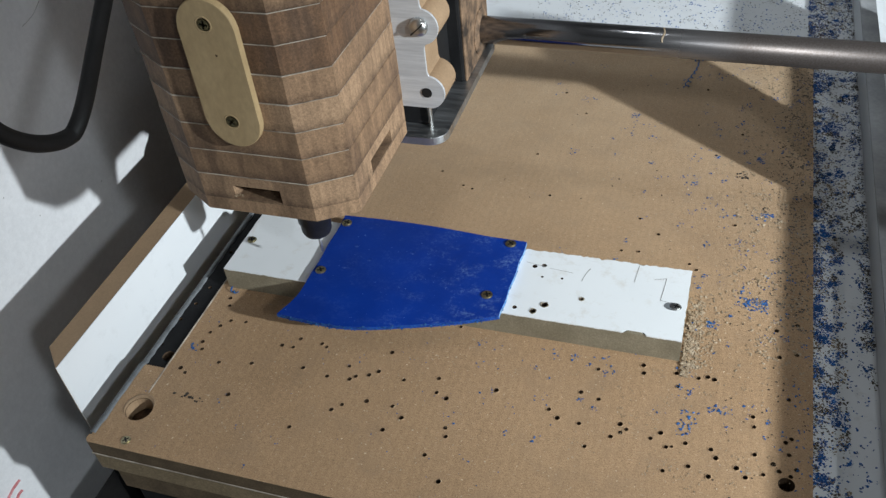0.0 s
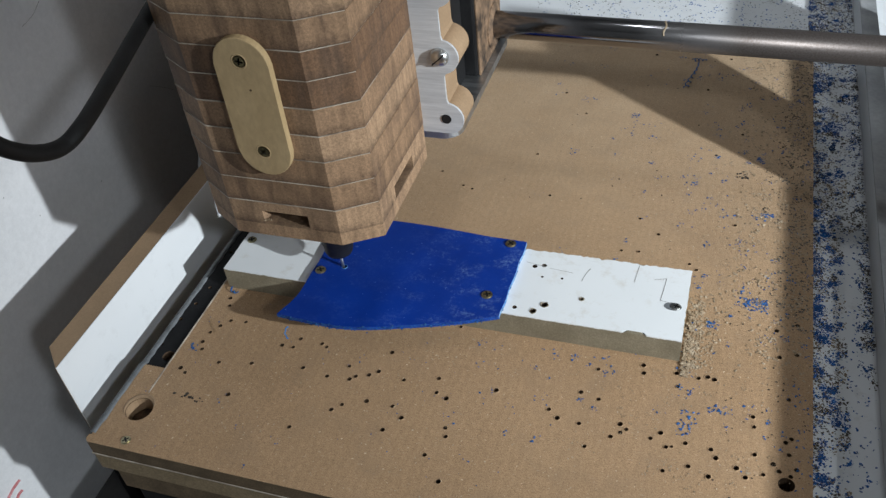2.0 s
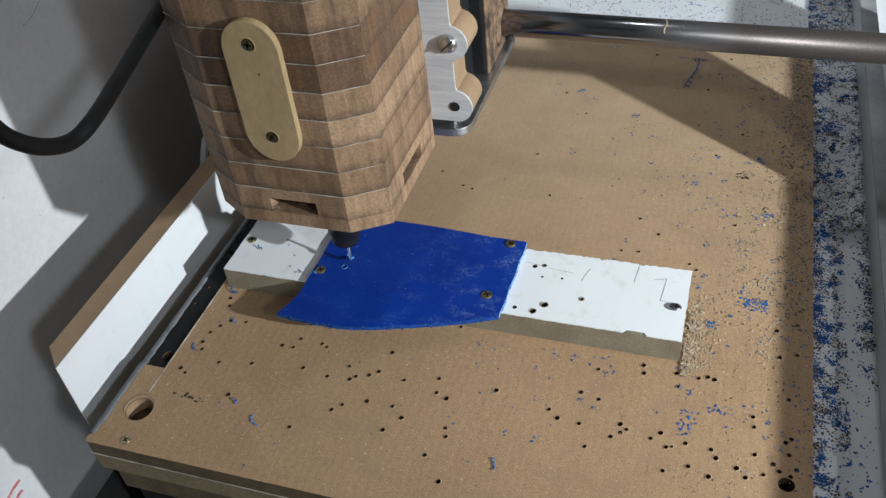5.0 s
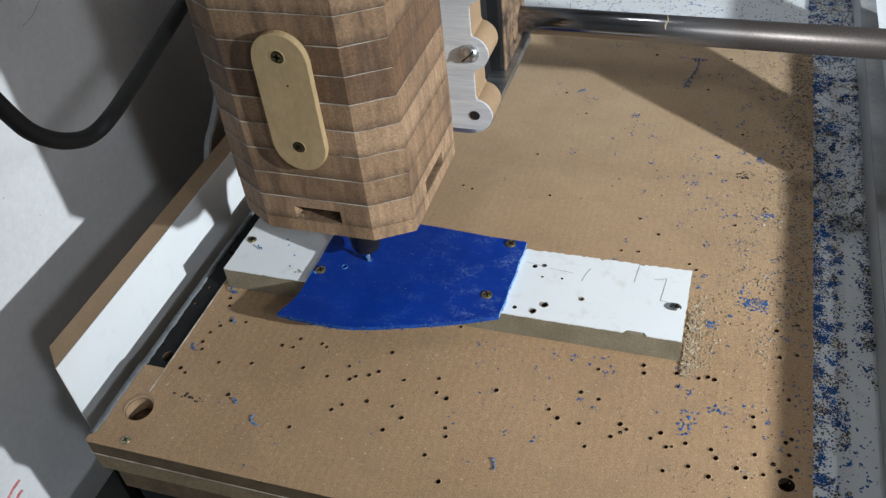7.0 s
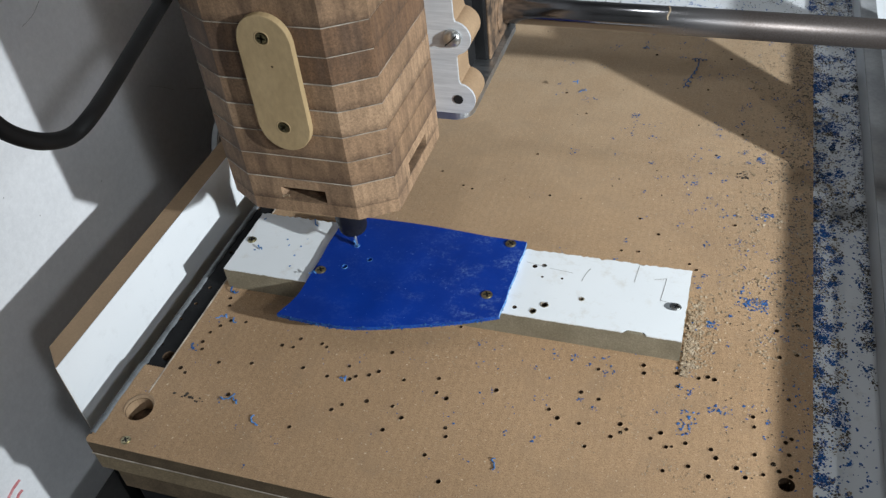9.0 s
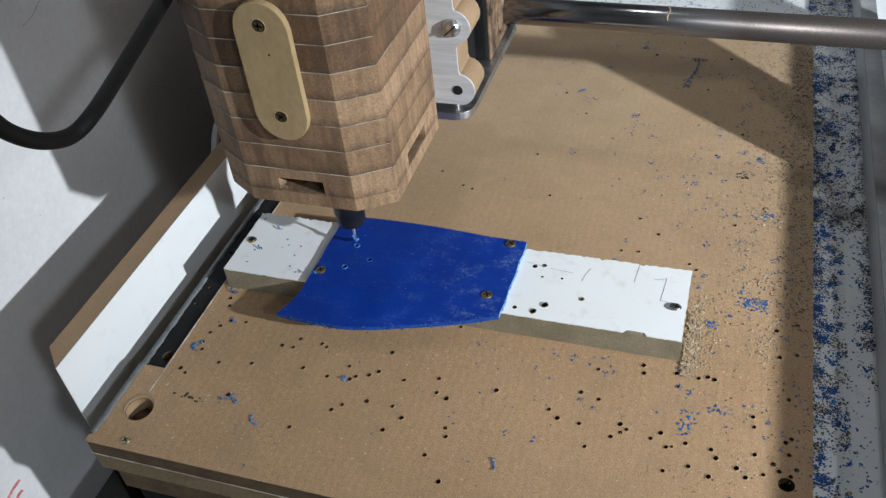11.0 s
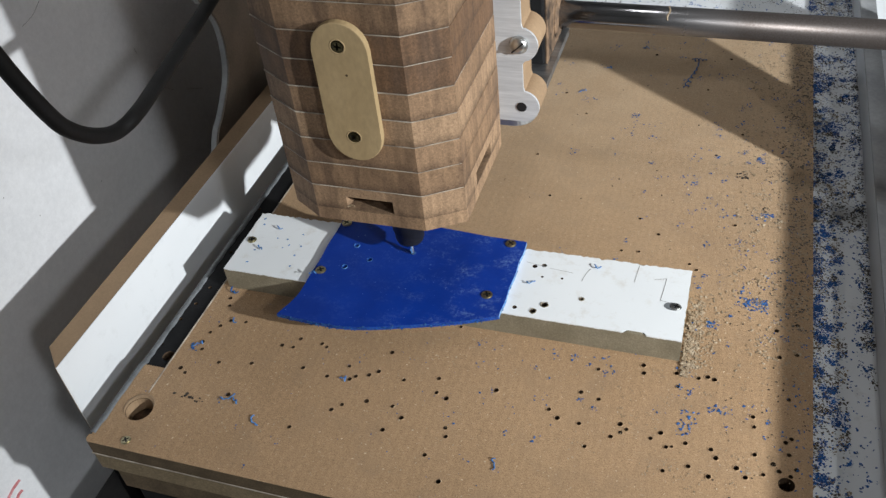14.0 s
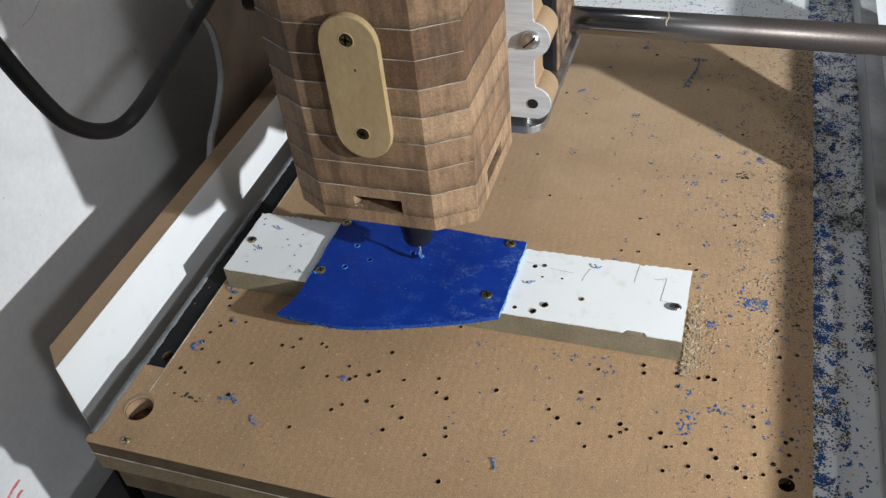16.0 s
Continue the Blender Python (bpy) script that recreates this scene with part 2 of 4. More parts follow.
HOLE = two_scale("hole_wall", (0.15, 0.090, 0.050), (0.06, 0.038, 0.022), 200, 900, 0.9)
PLY = two_scale("pale_plywood", (0.50, 0.362, 0.196), (0.42, 0.298, 0.155), 45, 420, 0.55, stretch=(1, 1, 0.5), fine_amount=0.2)
SIDE_BOARD = two_scale("smooth_brown_board", (0.27, 0.215, 0.17), (0.20, 0.16, 0.125), 30, 500, 0.6, fine_amount=0.25)
PALE_EDGE = two_scale("pale_edge", (0.42, 0.43, 0.44), (0.30, 0.31, 0.32), 30, 300, 0.6, fine_amount=0.2)
STAINED = two_scale("stained_wood", (0.34, 0.215, 0.13), (0.045, 0.032, 0.024), 95, 500, 0.75, fine_amount=0.5, relief=0.4)
CAULK = two_scale("blue_grey_caulk", (0.21, 0.225, 0.24), (0.13, 0.138, 0.145), 60, 500, 0.7, fine_amount=0.35, relief=0.4)
BENCH = two_scale("dark_bench", (0.030, 0.028, 0.027), (0.014, 0.013, 0.013), 30, 400, 0.7, fine_amount=0.4)
PENCIL = two_scale("pencil_line", (0.36, 0.35, 0.34), (0.52, 0.51, 0.50), 200, 900, 0.7)
RED = two_scale("red_marker", (0.62, 0.16, 0.17), (0.70, 0.30, 0.31), 80, 500, 0.6)
CEIL = two_scale("ceiling_paint", (0.60, 0.60, 0.59), (0.54, 0.54, 0.53), 3, 80, 0.8, fine_amount=0.05)


# ---------------------------------------------------------------- building helpers
def mesh_of(bm, name, mats):
    me = bpy.data.meshes.new(name)
    bmesh.ops.recalc_face_normals(bm, faces=bm.faces)
    bm.to_mesh(me)
    bm.free()
    for m in mats if isinstance(mats, (list, tuple)) else [mats]:
        me.materials.append(m)
    return me


def part(name, bm, mats, parent=None, label="", smooth=False):
    ob = new(name, mesh_of(bm, name, mats))
    if smooth:
        for p in ob.data.polygons:
            p.use_smooth = True
    ob.parent = parent
    if label:
        ob["label"] = label
    return ob


def thing(name, label, category, at=(0, 0, 0), group="", kind=""):
    ob = new(name)
    ob.empty_display_size = 0.02
    ob.location = at
    return tagged(ob, label, category, group, kind)


def box(x0, x1, y0, y1, z0, z1, bevel=0.0, seg=2):
    bm = bmesh.new()
    bmesh.ops.create_cube(bm, size=1.0)
    bmesh.ops.scale(bm, vec=(x1 - x0, y1 - y0, z1 - z0), verts=bm.verts)
    bmesh.ops.translate(bm, vec=((x0 + x1) / 2, (y0 + y1) / 2, (z0 + z1) / 2), verts=bm.verts)
    if bevel:
        bmesh.ops.bevel(bm, geom=list(bm.edges), offset=bevel, segments=seg, affect="EDGES", profile=0.6)
    return bm


def prism(points, z0, z1, bevel=0.0, m=None):
    """An upright prism over an outline in x and y; m turns it afterwards."""
    bm = bmesh.new()
    low = [bm.verts.new((x, y, z0)) for x, y in points]
    top = [bm.verts.new((x, y, z1)) for x, y in points]
    bm.faces.new(low[::-1])
    bm.faces.new(top)
    n = len(points)
    for i in range(n):
        bm.faces.new((low[i], low[(i + 1) % n], top[(i + 1) % n], top[i]))
    if bevel:
        rim = [e for e in bm.edges if abs(e.verts[0].co.z - e.verts[1].co.z) < 1e-7]
        bmesh.ops.bevel(bm, geom=rim, offset=bevel, segments=2, affect="EDGES", profile=0.6)
    if m is not None:
        bm.transform(m)
    return bm


# turns a prism's (z, y) outline upright, its length along x
SIDEWAYS = Matrix(((0, 0, 1, 0), (0, 1, 0, 0), (1, 0, 0, 0), (0, 0, 0, 1)))


def ring(x, y, r, n=12, turn=0.0, squash=1.0):
    return [(x + r * math.cos(turn + 2 * math.pi * i / n), y + r * squash * math.sin(turn + 2 * math.pi * i / n)) for i in range(n)]


def cross_loop(x, y, r, w, turn):
    c, s = math.cos(turn), math.sin(turn)
    pts = [(r, -w), (r, w), (w, w), (w, r), (-w, r), (-w, w), (-r, w), (-r, -w), (-w, -w), (-w, -r), (w, -r), (w, -w)]
    return [(x + a * c - b * s, y + a * s + b * c) for a, b in pts]


def inside(p, loop):
    hit, n = False, len(loop)
    for i in range(n):
        (x1, y1), (x2, y2) = loop[i], loop[i - 1]
        if (y1 > p[1]) != (y2 > p[1]) and p[0] < (x2 - x1) * (p[1] - y1) / (y2 - y1) + x1:
            hit = not hit
    return hit


def drilled(outline, loops, z0, z1, depths, bottom=True):
    """A board between z0 and z1 with pits of the given depths sunk into its top. Faces: 0 top, 1 sides, 2 pit walls and floors."""
    pts, edges = [], []
    for loop in (outline, *loops):
        k = len(pts)
        pts += [Vector(p) for p in loop]
        edges += [(k + i, k + (i + 1) % len(loop)) for i in range(len(loop))]
    vs, _, fs, _, _, _ = geometry.delaunay_2d_cdt(pts, edges, [], 0, 1e-7)
    bm = bmesh.new()
    top = [bm.verts.new((v.x, v.y, z1)) for v in vs]
    boxes = [(min(p[0] for p in l), max(p[0] for p in l), min(p[1] for p in l), max(p[1] for p in l)) for l in loops]
    for f in fs:
        c = (sum(vs[i].x for i in f) / 3, sum(vs[i].y for i in f) / 3)
        if not inside(c, outline):
            continue
        if any(b[0] < c[0] < b[1] and b[2] < c[1] < b[3] and inside(c, l) for b, l in zip(boxes, loops)):
            continue
        bm.faces.new([top[i] for i in f]).material_index = 0
    for loop, depth in zip(loops, depths):
        up = [bm.verts.new((x, y, z1)) for x, y in loop]
        lo = [bm.verts.new((x, y, z1 - depth)) for x, y in loop]
        n = len(loop)
        for i in range(n):
            bm.faces.new((up[i], up[(i + 1) % n], lo[(i + 1) % n], lo[i])).material_index = 2
        bm.faces.new(lo).material_index = 2
    up = [bm.verts.new((x, y, z1)) for x, y in outline]
    lo = [bm.verts.new((x, y, z0)) for x, y in outline]
    n = len(outline)
    for i in range(n):
        bm.faces.new((up[i], lo[i], lo[(i + 1) % n], up[(i + 1) % n])).material_index = 1
    if bottom:
        bm.faces.new(lo[::-1]).material_index = 1
    bmesh.ops.remove_doubles(bm, verts=bm.verts, dist=1e-7)
    return bm


def lathe(profile, n=24, m=None):
    """A turned body from (radius, z) pairs, from bottom to top."""
    bm = bmesh.new()
    rows = []
    for r, z in profile:
        rows.append([bm.verts.new((max(r, 1e-6) * math.cos(2 * math.pi * i / n), max(r, 1e-6) * math.sin(2 * math.pi * i / n), z)) for i in range(n)])
    for a, b in zip(rows, rows[1:]):
        for i in range(n):
            bm.faces.new((a[i], a[(i + 1) % n], b[(i + 1) % n], b[i]))
    bm.faces.new(rows[0][::-1])
    bm.faces.new(rows[-1])
    if m is not None:
        bm.transform(m)
    return bm


def sweep(path, radius, n=10, flat=1.0):
    """A tube along a smooth path; flat < 1 makes it a ribbon."""
    bm = bmesh.new()
    rows = []
    path = [Vector(p) for p in path]
    for i, p in enumerate(path):
        d = (path[min(i + 1, len(path) - 1)] - path[max(i - 1, 0)]).normalized()
        a = d.cross(Vector((0.13, 0.2, 1))).normalized()
        b = d.cross(a).normalized()
        k = radius[i] if isinstance(radius, list) else radius
        rows.append([bm.verts.new(p + k * (a * math.cos(2 * math.pi * j / n) + b * flat * math.sin(2 * math.pi * j / n))) for j in range(n)])
    for r, s in zip(rows, rows[1:]):
        for k in range(n):
            bm.faces.new((r[k], r[(k + 1) % n], s[(k + 1) % n], s[k]))
    for loop in (rows[0], rows[-1][::-1]):
        bm.faces.new([bm.verts.new(v.co) for v in loop])
    return bm


def ball(p, r):
    bm = bmesh.new()
    bmesh.ops.create_uvsphere(bm, u_segments=16, v_segments=10, radius=r, matrix=Matrix.Translation(p))
    return bm


def joined(a, *others):
    for b in others:
        me = bpy.data.meshes.new("tmp")
        b.to_mesh(me)
        b.free()
        a.from_mesh(me)
        bpy.data.meshes.remove(me)
    return a


def spline(points, steps=8):
    pts = [Vector(p) for p in points]
    out = []
    for i in range(len(pts) - 1):
        p0, p1, p2, p3 = pts[max(i - 1, 0)], pts[i], pts[i + 1], pts[min(i + 2, len(pts) - 1)]
        for k in range(steps):
            t = k / steps
            out.append(0.5 * (2 * p1 + (p2 - p0) * t + (2 * p0 - 5 * p1 + 4 * p2 - p3) * t * t + (3 * p1 - p0 - 3 * p2 + p3) * t ** 3))
    return out + [pts[-1]]


SCREW_MESH = {}


def screw(m, mat, r=0.0037, turn=0.4, parent=None, label="cross-head screw"):
    """A countersunk screw head with its cross recess, its top at the pose m."""
    key = (mat.name, r)
    if key not in SCREW_MESH:
        head = drilled(ring(0, 0, r * 0.86, 24), [cross_loop(0, 0, r * 0.66, r * 0.16, 0.3)], -0.0002, 0.0006, [0.0005])
        rim = lathe([(r * 0.5, -0.003), (r, -0.0004), (r, -0.0001), (r * 0.86, 0.0)], 24)
        me = bpy.data.meshes.new("tmp")
        rim.to_mesh(me)
        rim.free()
        head.from_mesh(me)
        bpy.data.meshes.remove(me)
        # recess in black, its shade put into the colour
        SCREW_MESH[key] = mesh_of(head, "screw", [mat, mat, BLACK])
    ob = new("screw", SCREW_MESH[key])
    ob.parent = parent
    ob.matrix_basis = m @ pose(0, 0, 0, 0, 0, math.degrees(turn))
    return ob


# ---------------------------------------------------------------- the room round the machine
def room():
    def plain(name, b, mat, label):
        tagged(part(name, b, mat), label, "wall", kind="structure")
    plain("floor", box(-2.0, 2.2, -2.2, 2.0, -0.95, -0.90), CEIL, "pale workshop floor")
    plain("ceiling", box(-2.0, 2.2, -2.2, 2.0, 2.0, 2.05), CEIL, "plain white ceiling")
    plain("wall_north", box(-2.0, 2.2, 2.0, 2.06, -0.9, 2.0), CEIL, "plain white workshop wall")
    plain("wall_south", box(-2.0, 2.2, -2.26, -2.2, -0.9, 2.0), CEIL, "plain white workshop wall")
    plain("wall_east", box(2.2, 2.26, -2.2, 2.0, -0.9, 2.0), CEIL, "plain white workshop wall")
    plain("wall_west", box(-0.455, -0.377, -2.2, 2.0, -0.9, 2.0), WALL_WHITE, "white painted wall beside the machine, scuffed, in hard shadow")
    tagged(part("bench", box(-0.3250, 0.75, -0.6, 1.2, -0.18, -0.14, 0.003), BENCH), "dark workbench top under the machine", "bench")
    # hairline scratches and specks on the painted wall
    wall = bpy.data.objects["wall_west"]
    for pts in ([(0.1896, 0.0508), (0.204, 0.0412), (0.2195, 0.0287)], [(0.2368, 0.0192), (0.2587, 0.0070)], [(0.0876, 0.1596), (0.1003, 0.1617), (0.1110, 0.1671)], [(0.1878, 0.0881), (0.1886, 0.0829)]):
        part("scratch", sweep(spline([(-0.3769, y, z) for y, z in pts], 5), 0.00035, 5, 0.4), PENCIL, wall)
    for y, z in ((0.0293, 0.0368), (0.0976, 0.0176), (0.0086, 0.0694)):
        part("speck", lathe([(0.0006, 0.0), (0.0004, 0.0002)], 7, pose(-0.37705, y, z, 0, 90, 0)), PENCIL, wall)
    # red strokes drawn on the wall
    for k, (y0, z0, y1, z1) in enumerate([(-0.1135, -0.1225, -0.0973, -0.1195), (-0.1085, -0.1310, -0.1000, -0.1290)]):
        path = spline([(-0.3767, y0, z0), (-0.3767, (y0 + y1) / 2, (z0 + z1) / 2 + 0.001), (-0.3767, y1, z1)])
        tagged(part("marker_stroke", sweep(path, 0.0017, 6, 0.3), RED), "red marker stroke on the white wall", "mark")


# ---------------------------------------------------------------- the machine table
X0, X1, Y0, Y1 = -0.2503, 0.1642, -0.120, 0.437
HOLES_NEAR = [(-217, -21), (-213, -14), (-208, -8), (-197, -7), (-219, 12), (-216, 5), (-218, -30), (-215, -36), (-221, -54), (-216, -57), (-198, -44), (-176, -40), (-179, -67), (-163, -21), (-155, -21), (-153, -13), (-137, -14), (-133, -16), (-141, -36), (-123, -39), (-112, -28), (-108, -38), (-105, -35), (-97, -32), (-92, -28), (-89, -11), (-74, -31), (-110, -63), (-105, -58), (-91, -52), (-74, -52), (-66, -59), (-74, -70), (-130, -81), (-44, -81)]
HOLES_MID = [(-51, -36), (-53, -25), (-44, -39), (-16, -26), (-38, -60), (-36, -66), (-31, -96), (18, -33), (24, -38), (34, -16), (45, -19), (37, -39), (60, -34), (64, -37), (61, -40), (56, -44), (43, -54), (78, -40), (83, -35), (87, -44), (90, -43), (97, -39), (111, -40), (114, -45), (100, -54), (87, -60), (111, -58), (41, 4), (67, 13), (68, 7), (87, 11), (89, 1), (105, 12), (109, 11), (100, 10)]
HOLES_RIGHT = [(143, 59), (155, 66), (145, 37), (155, 41), (151, 5), (132, -12), (133, -19), (153, -23), (150, -26), (152, -34), (125, -49), (130, -54), (139, -50), (144, -42), (147, -46), (156, -43), (153, -48), (134, -38)]
HOLES_FAR = [(-40, 313), (-17, 283), (-45, 218), (-24, 167), (-85, 164), (-93, 167), (-115, 182), (46, 152), (61, 137), (38, 115), (50, 116), (79, 336), (111, 272), (93, 240), (29, 390), (95, 391), (85, 110), (90, 105), (112, 157), (-52, 20)]


def machine_table():
    table = thing("machine_table", "brown fibreboard machine bed peppered with small drilled holes", "machine bed")
    rnd = random.Random(4)
    loops, depths, used = [], [], []
    for x, y in HOLES_NEAR + HOLES_MID + HOLES_RIGHT + HOLES_FAR:
        r = rnd.uniform(0.00125, 0.0017) if y < 100 else rnd.uniform(0.0011, 0.0015)
        if any((x - a) ** 2 + (y - b) ** 2 < 3.6 ** 2 for a, b in used):
            r *= 0.7
        used.append((x, y))
        loops.append(ring(x / 1000, y / 1000, r, 10, rnd.random()))
        depths.append(rnd.choice((0.0025, 0.005, 0.007)))
    loops += [ring(0.151, -0.0535, 0.0044, 18), ring(-0.2295, -0.0905, 0.0088, 24)]
    depths += [0.010, 0.0108]
    gx, gy = -0.2310, -0.0565
    outline = [(X0, Y0 + 0.002), (X0 + 0.002, Y0), (X1, Y0), (X1, Y1), (gx, Y1), (gx, gy), (-0.2487, gy), (-0.2487, -0.1145), (X0, -0.1145)]
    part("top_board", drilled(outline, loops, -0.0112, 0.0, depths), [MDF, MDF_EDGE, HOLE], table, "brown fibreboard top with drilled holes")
    # fibres torn up round the drilled holes
    lips = bmesh.new()
    for loop in loops[:-2]:
        n = len(loop)
        cx, cy = sum(q[0] for q in loop) / n, sum(q[1] for q in loop) / n
        lift = [rnd.uniform(0.0, 0.0004) for _ in loop]
        rings = [[lips.verts.new((cx + (q[0] - cx) * s, cy + (q[1] - cy) * s, 0.00005 + h * u)) for q, u in zip(loop, lift)] for s, h in ((1.0, 0.8), (1.16, 1.0), (1.42, 0.0))]
        for a, b in zip(rings, rings[1:]):
            for i in range(n):
                lips.faces.new((a[i], a[(i + 1) % n], b[(i + 1) % n], b[i]))
    tagged(part("torn_fibre", lips, MDF, table), kind="stuff")
    part("paper_joint", box(X0 + 0.0010, X1 - 0.001, Y0 - 0.0003, Y1 - 0.001, -0.0122, -0.0114), SEAM, table, "pale glue line")
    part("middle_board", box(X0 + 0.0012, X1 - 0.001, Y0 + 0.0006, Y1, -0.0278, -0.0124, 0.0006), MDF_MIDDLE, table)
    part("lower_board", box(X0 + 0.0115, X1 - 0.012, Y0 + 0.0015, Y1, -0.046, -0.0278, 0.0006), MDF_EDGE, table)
    part("base_frame", box(X0 + 0.0125, X1 - 0.03, Y0 + 0.008, Y1, -0.14, -0.0462, 0.001), BLACK, table, "black painted base frame")
    strip = [(-0.2487, gy + 0.0002), (gx - 0.0003, gy + 0.0002), (gx - 0.0003, Y1), (-0.2487, Y1)]
    sl = [ring(-0.2355, -0.0455, 0.0042, 16)] + [ring(a / 1000, b / 1000, 0.0014, 10) for a, b in ((-246, -37), (-246.5, -23), (-245, -13), (-242, 3), (-240, 20), (-243, 58), (-239, 74), (-245, 110))]
    part("black_strip", drilled(strip, sl, -0.0112, -0.0014, [0.006] * len(sl)), [STRIP_BLACK, MDF_EDGE, HOLE], table, "black strip let into the bed, with holes")
    part("worn_edge", box(gx - 0.0002, gx + 0.0007, gy - 0.021, Y1, -0.0028, 0.0003), SEAM, table, "pale worn board edge")
    screw(pose(-0.2245, -0.1135, 0.0002), BRASS, 0.0031, 0.5, table)
    # pale dusty bead along the outer edge of the bed
    bead, rows = bmesh.new(), []
    rnd = random.Random(8)
    for i in range(151):
        y = -0.1135 + 0.56 * i / 150
        w, z = 0.0024 + rnd.uniform(-0.0005, 0.0005), 0.0002 if y < gy else -0.0013
        rows.append([bead.verts.new(c) for c in ((-0.2500, y, z - 0.004), (-0.2485 + w, y, z + 0.0001), (-0.2489 + w * 0.4, y, z + 0.0005 + rnd.uniform(0, 0.0003)), (-0.2502, y, z + 0.0006))])
    for a, b in zip(rows, rows[1:]):
        for k in range(4):
            bead.faces.new((a[k], a[(k + 1) % 4], b[(k + 1) % 4], b[k]))
    part("edge_bead", bead, CAULK, table, "rough pale grey bead along the edge", True)
    bore = bmesh.new()
    lo = [bore.verts.new((-0.2295 + 0.0086 * math.cos(i * math.pi / 12), -0.0905 + 0.0086 * math.sin(i * math.pi / 12), -0.0105)) for i in range(24)]
    hi = [bore.verts.new((-0.2295 + 0.0086 * math.cos(i * math.pi / 12), -0.0905 + 0.0086 * math.sin(i * math.pi / 12), -0.0002)) for i in range(24)]
    for i in range(24):
        bore.faces.new((lo[i], lo[(i + 1) % 24], hi[(i + 1) % 24], hi[i]))
    # raised crescent stands in for the counterbore of the corner hole
    worn, rows = bmesh.new(), []
    for i in range(25):
        a, w = radians(20 + 190 * i / 24), math.sin(math.pi * i / 24)
        rows.append([worn.verts.new((-0.2295 + q * math.cos(a), -0.0905 + q * math.sin(a), z)) for q, z in ((0.0088, 0.0001), (0.0092 + 0.0016 * w, 0.0006), (0.0094 + 0.0030 * w, 0.0001))])
    for a, b in zip(rows, rows[1:]):
        for k in range(2):
            worn.faces.new((a[k], a[k + 1], b[k + 1], b[k]))
    part("counterbore_crescent", worn, MDF_PLAIN, table, "raised crescent in place of the counterbore of the corner hole")
    part("bore_wall", bore, MDF_PLAIN, table, "raw brown wall of the corner hole")


def guards():
    g = thing("side_guard", "white laminated guard board with raw brown top edge", "guard board")
    part("board", prism([(-0.2875, -0.0822), (-0.2716, -0.0974), (-0.2716, 0.5146), (-0.2875, 0.5146)], -0.050, 0.0351, 0.0004), MDF_PLAIN, g, "raw brown fibreboard core")
    # added lower part, black to match the dark gap below the bed
    part("foot", prism([(-0.2875, -0.0822), (-0.2716, -0.0974), (-0.2716, 0.5146), (-0.2875, 0.5146)], -0.140, -0.0502), BLACK, g, "black guard foot")
    part("laminate", box(-0.2715, -0.2710, -0.0972, 0.5146, -0.0500, 0.0355), GUARD_WHITE, g, "glossy white laminate face")
    # low board on the other side, over the white base
    h = thing("side_guard", "low white guard board beside the swarf channel, shade put into its colour", "guard board")
    part("board", box(0.2075, 0.2225, -0.30, 0.70, -0.030, -0.0062, 0.0006), SHADE_WHITE, h, "white board darkened for shade")
    part("edge_strip", box(0.2077, 0.2223, -0.30, 0.70, -0.0061, -0.0040, 0.0005), PALE_EDGE, h, "grey top edge")
    # out of view, added so its shadow covers the right strip of the bed
    tagged(part("shadow_board", box(0.3000, 0.3140, -0.50, 0.42, -0.140, 0.0832, 0.0006), SHADE_WHITE), "unseen upright board added to shade the right of the bed", "board")
    tagged(part("base_board", prism([(0.1530, -0.32), (0.34, -0.32), (0.34, 0.95), (-0.2695, 0.95), (-0.2695, 0.438), (0.1530, 0.438)], -0.046, -0.0305), BASE_WHITE), "white laminated base board littered with blue swarf", "base board")


# ---------------------------------------------------------------- the work
BLOCK = pose(-0.2249, 0.0221, 0.0, 0, 0, -0.25)
BL, BW, BH = 0.3125, 0.0635, 0.018
SHEET_TOP = 0.0212
DRILLED = [(-0.1382, 0.0380), (-0.1238, 0.0482), (-0.1379, 0.0603), (-0.0966, 0.0606)]
BORE = 0.0018


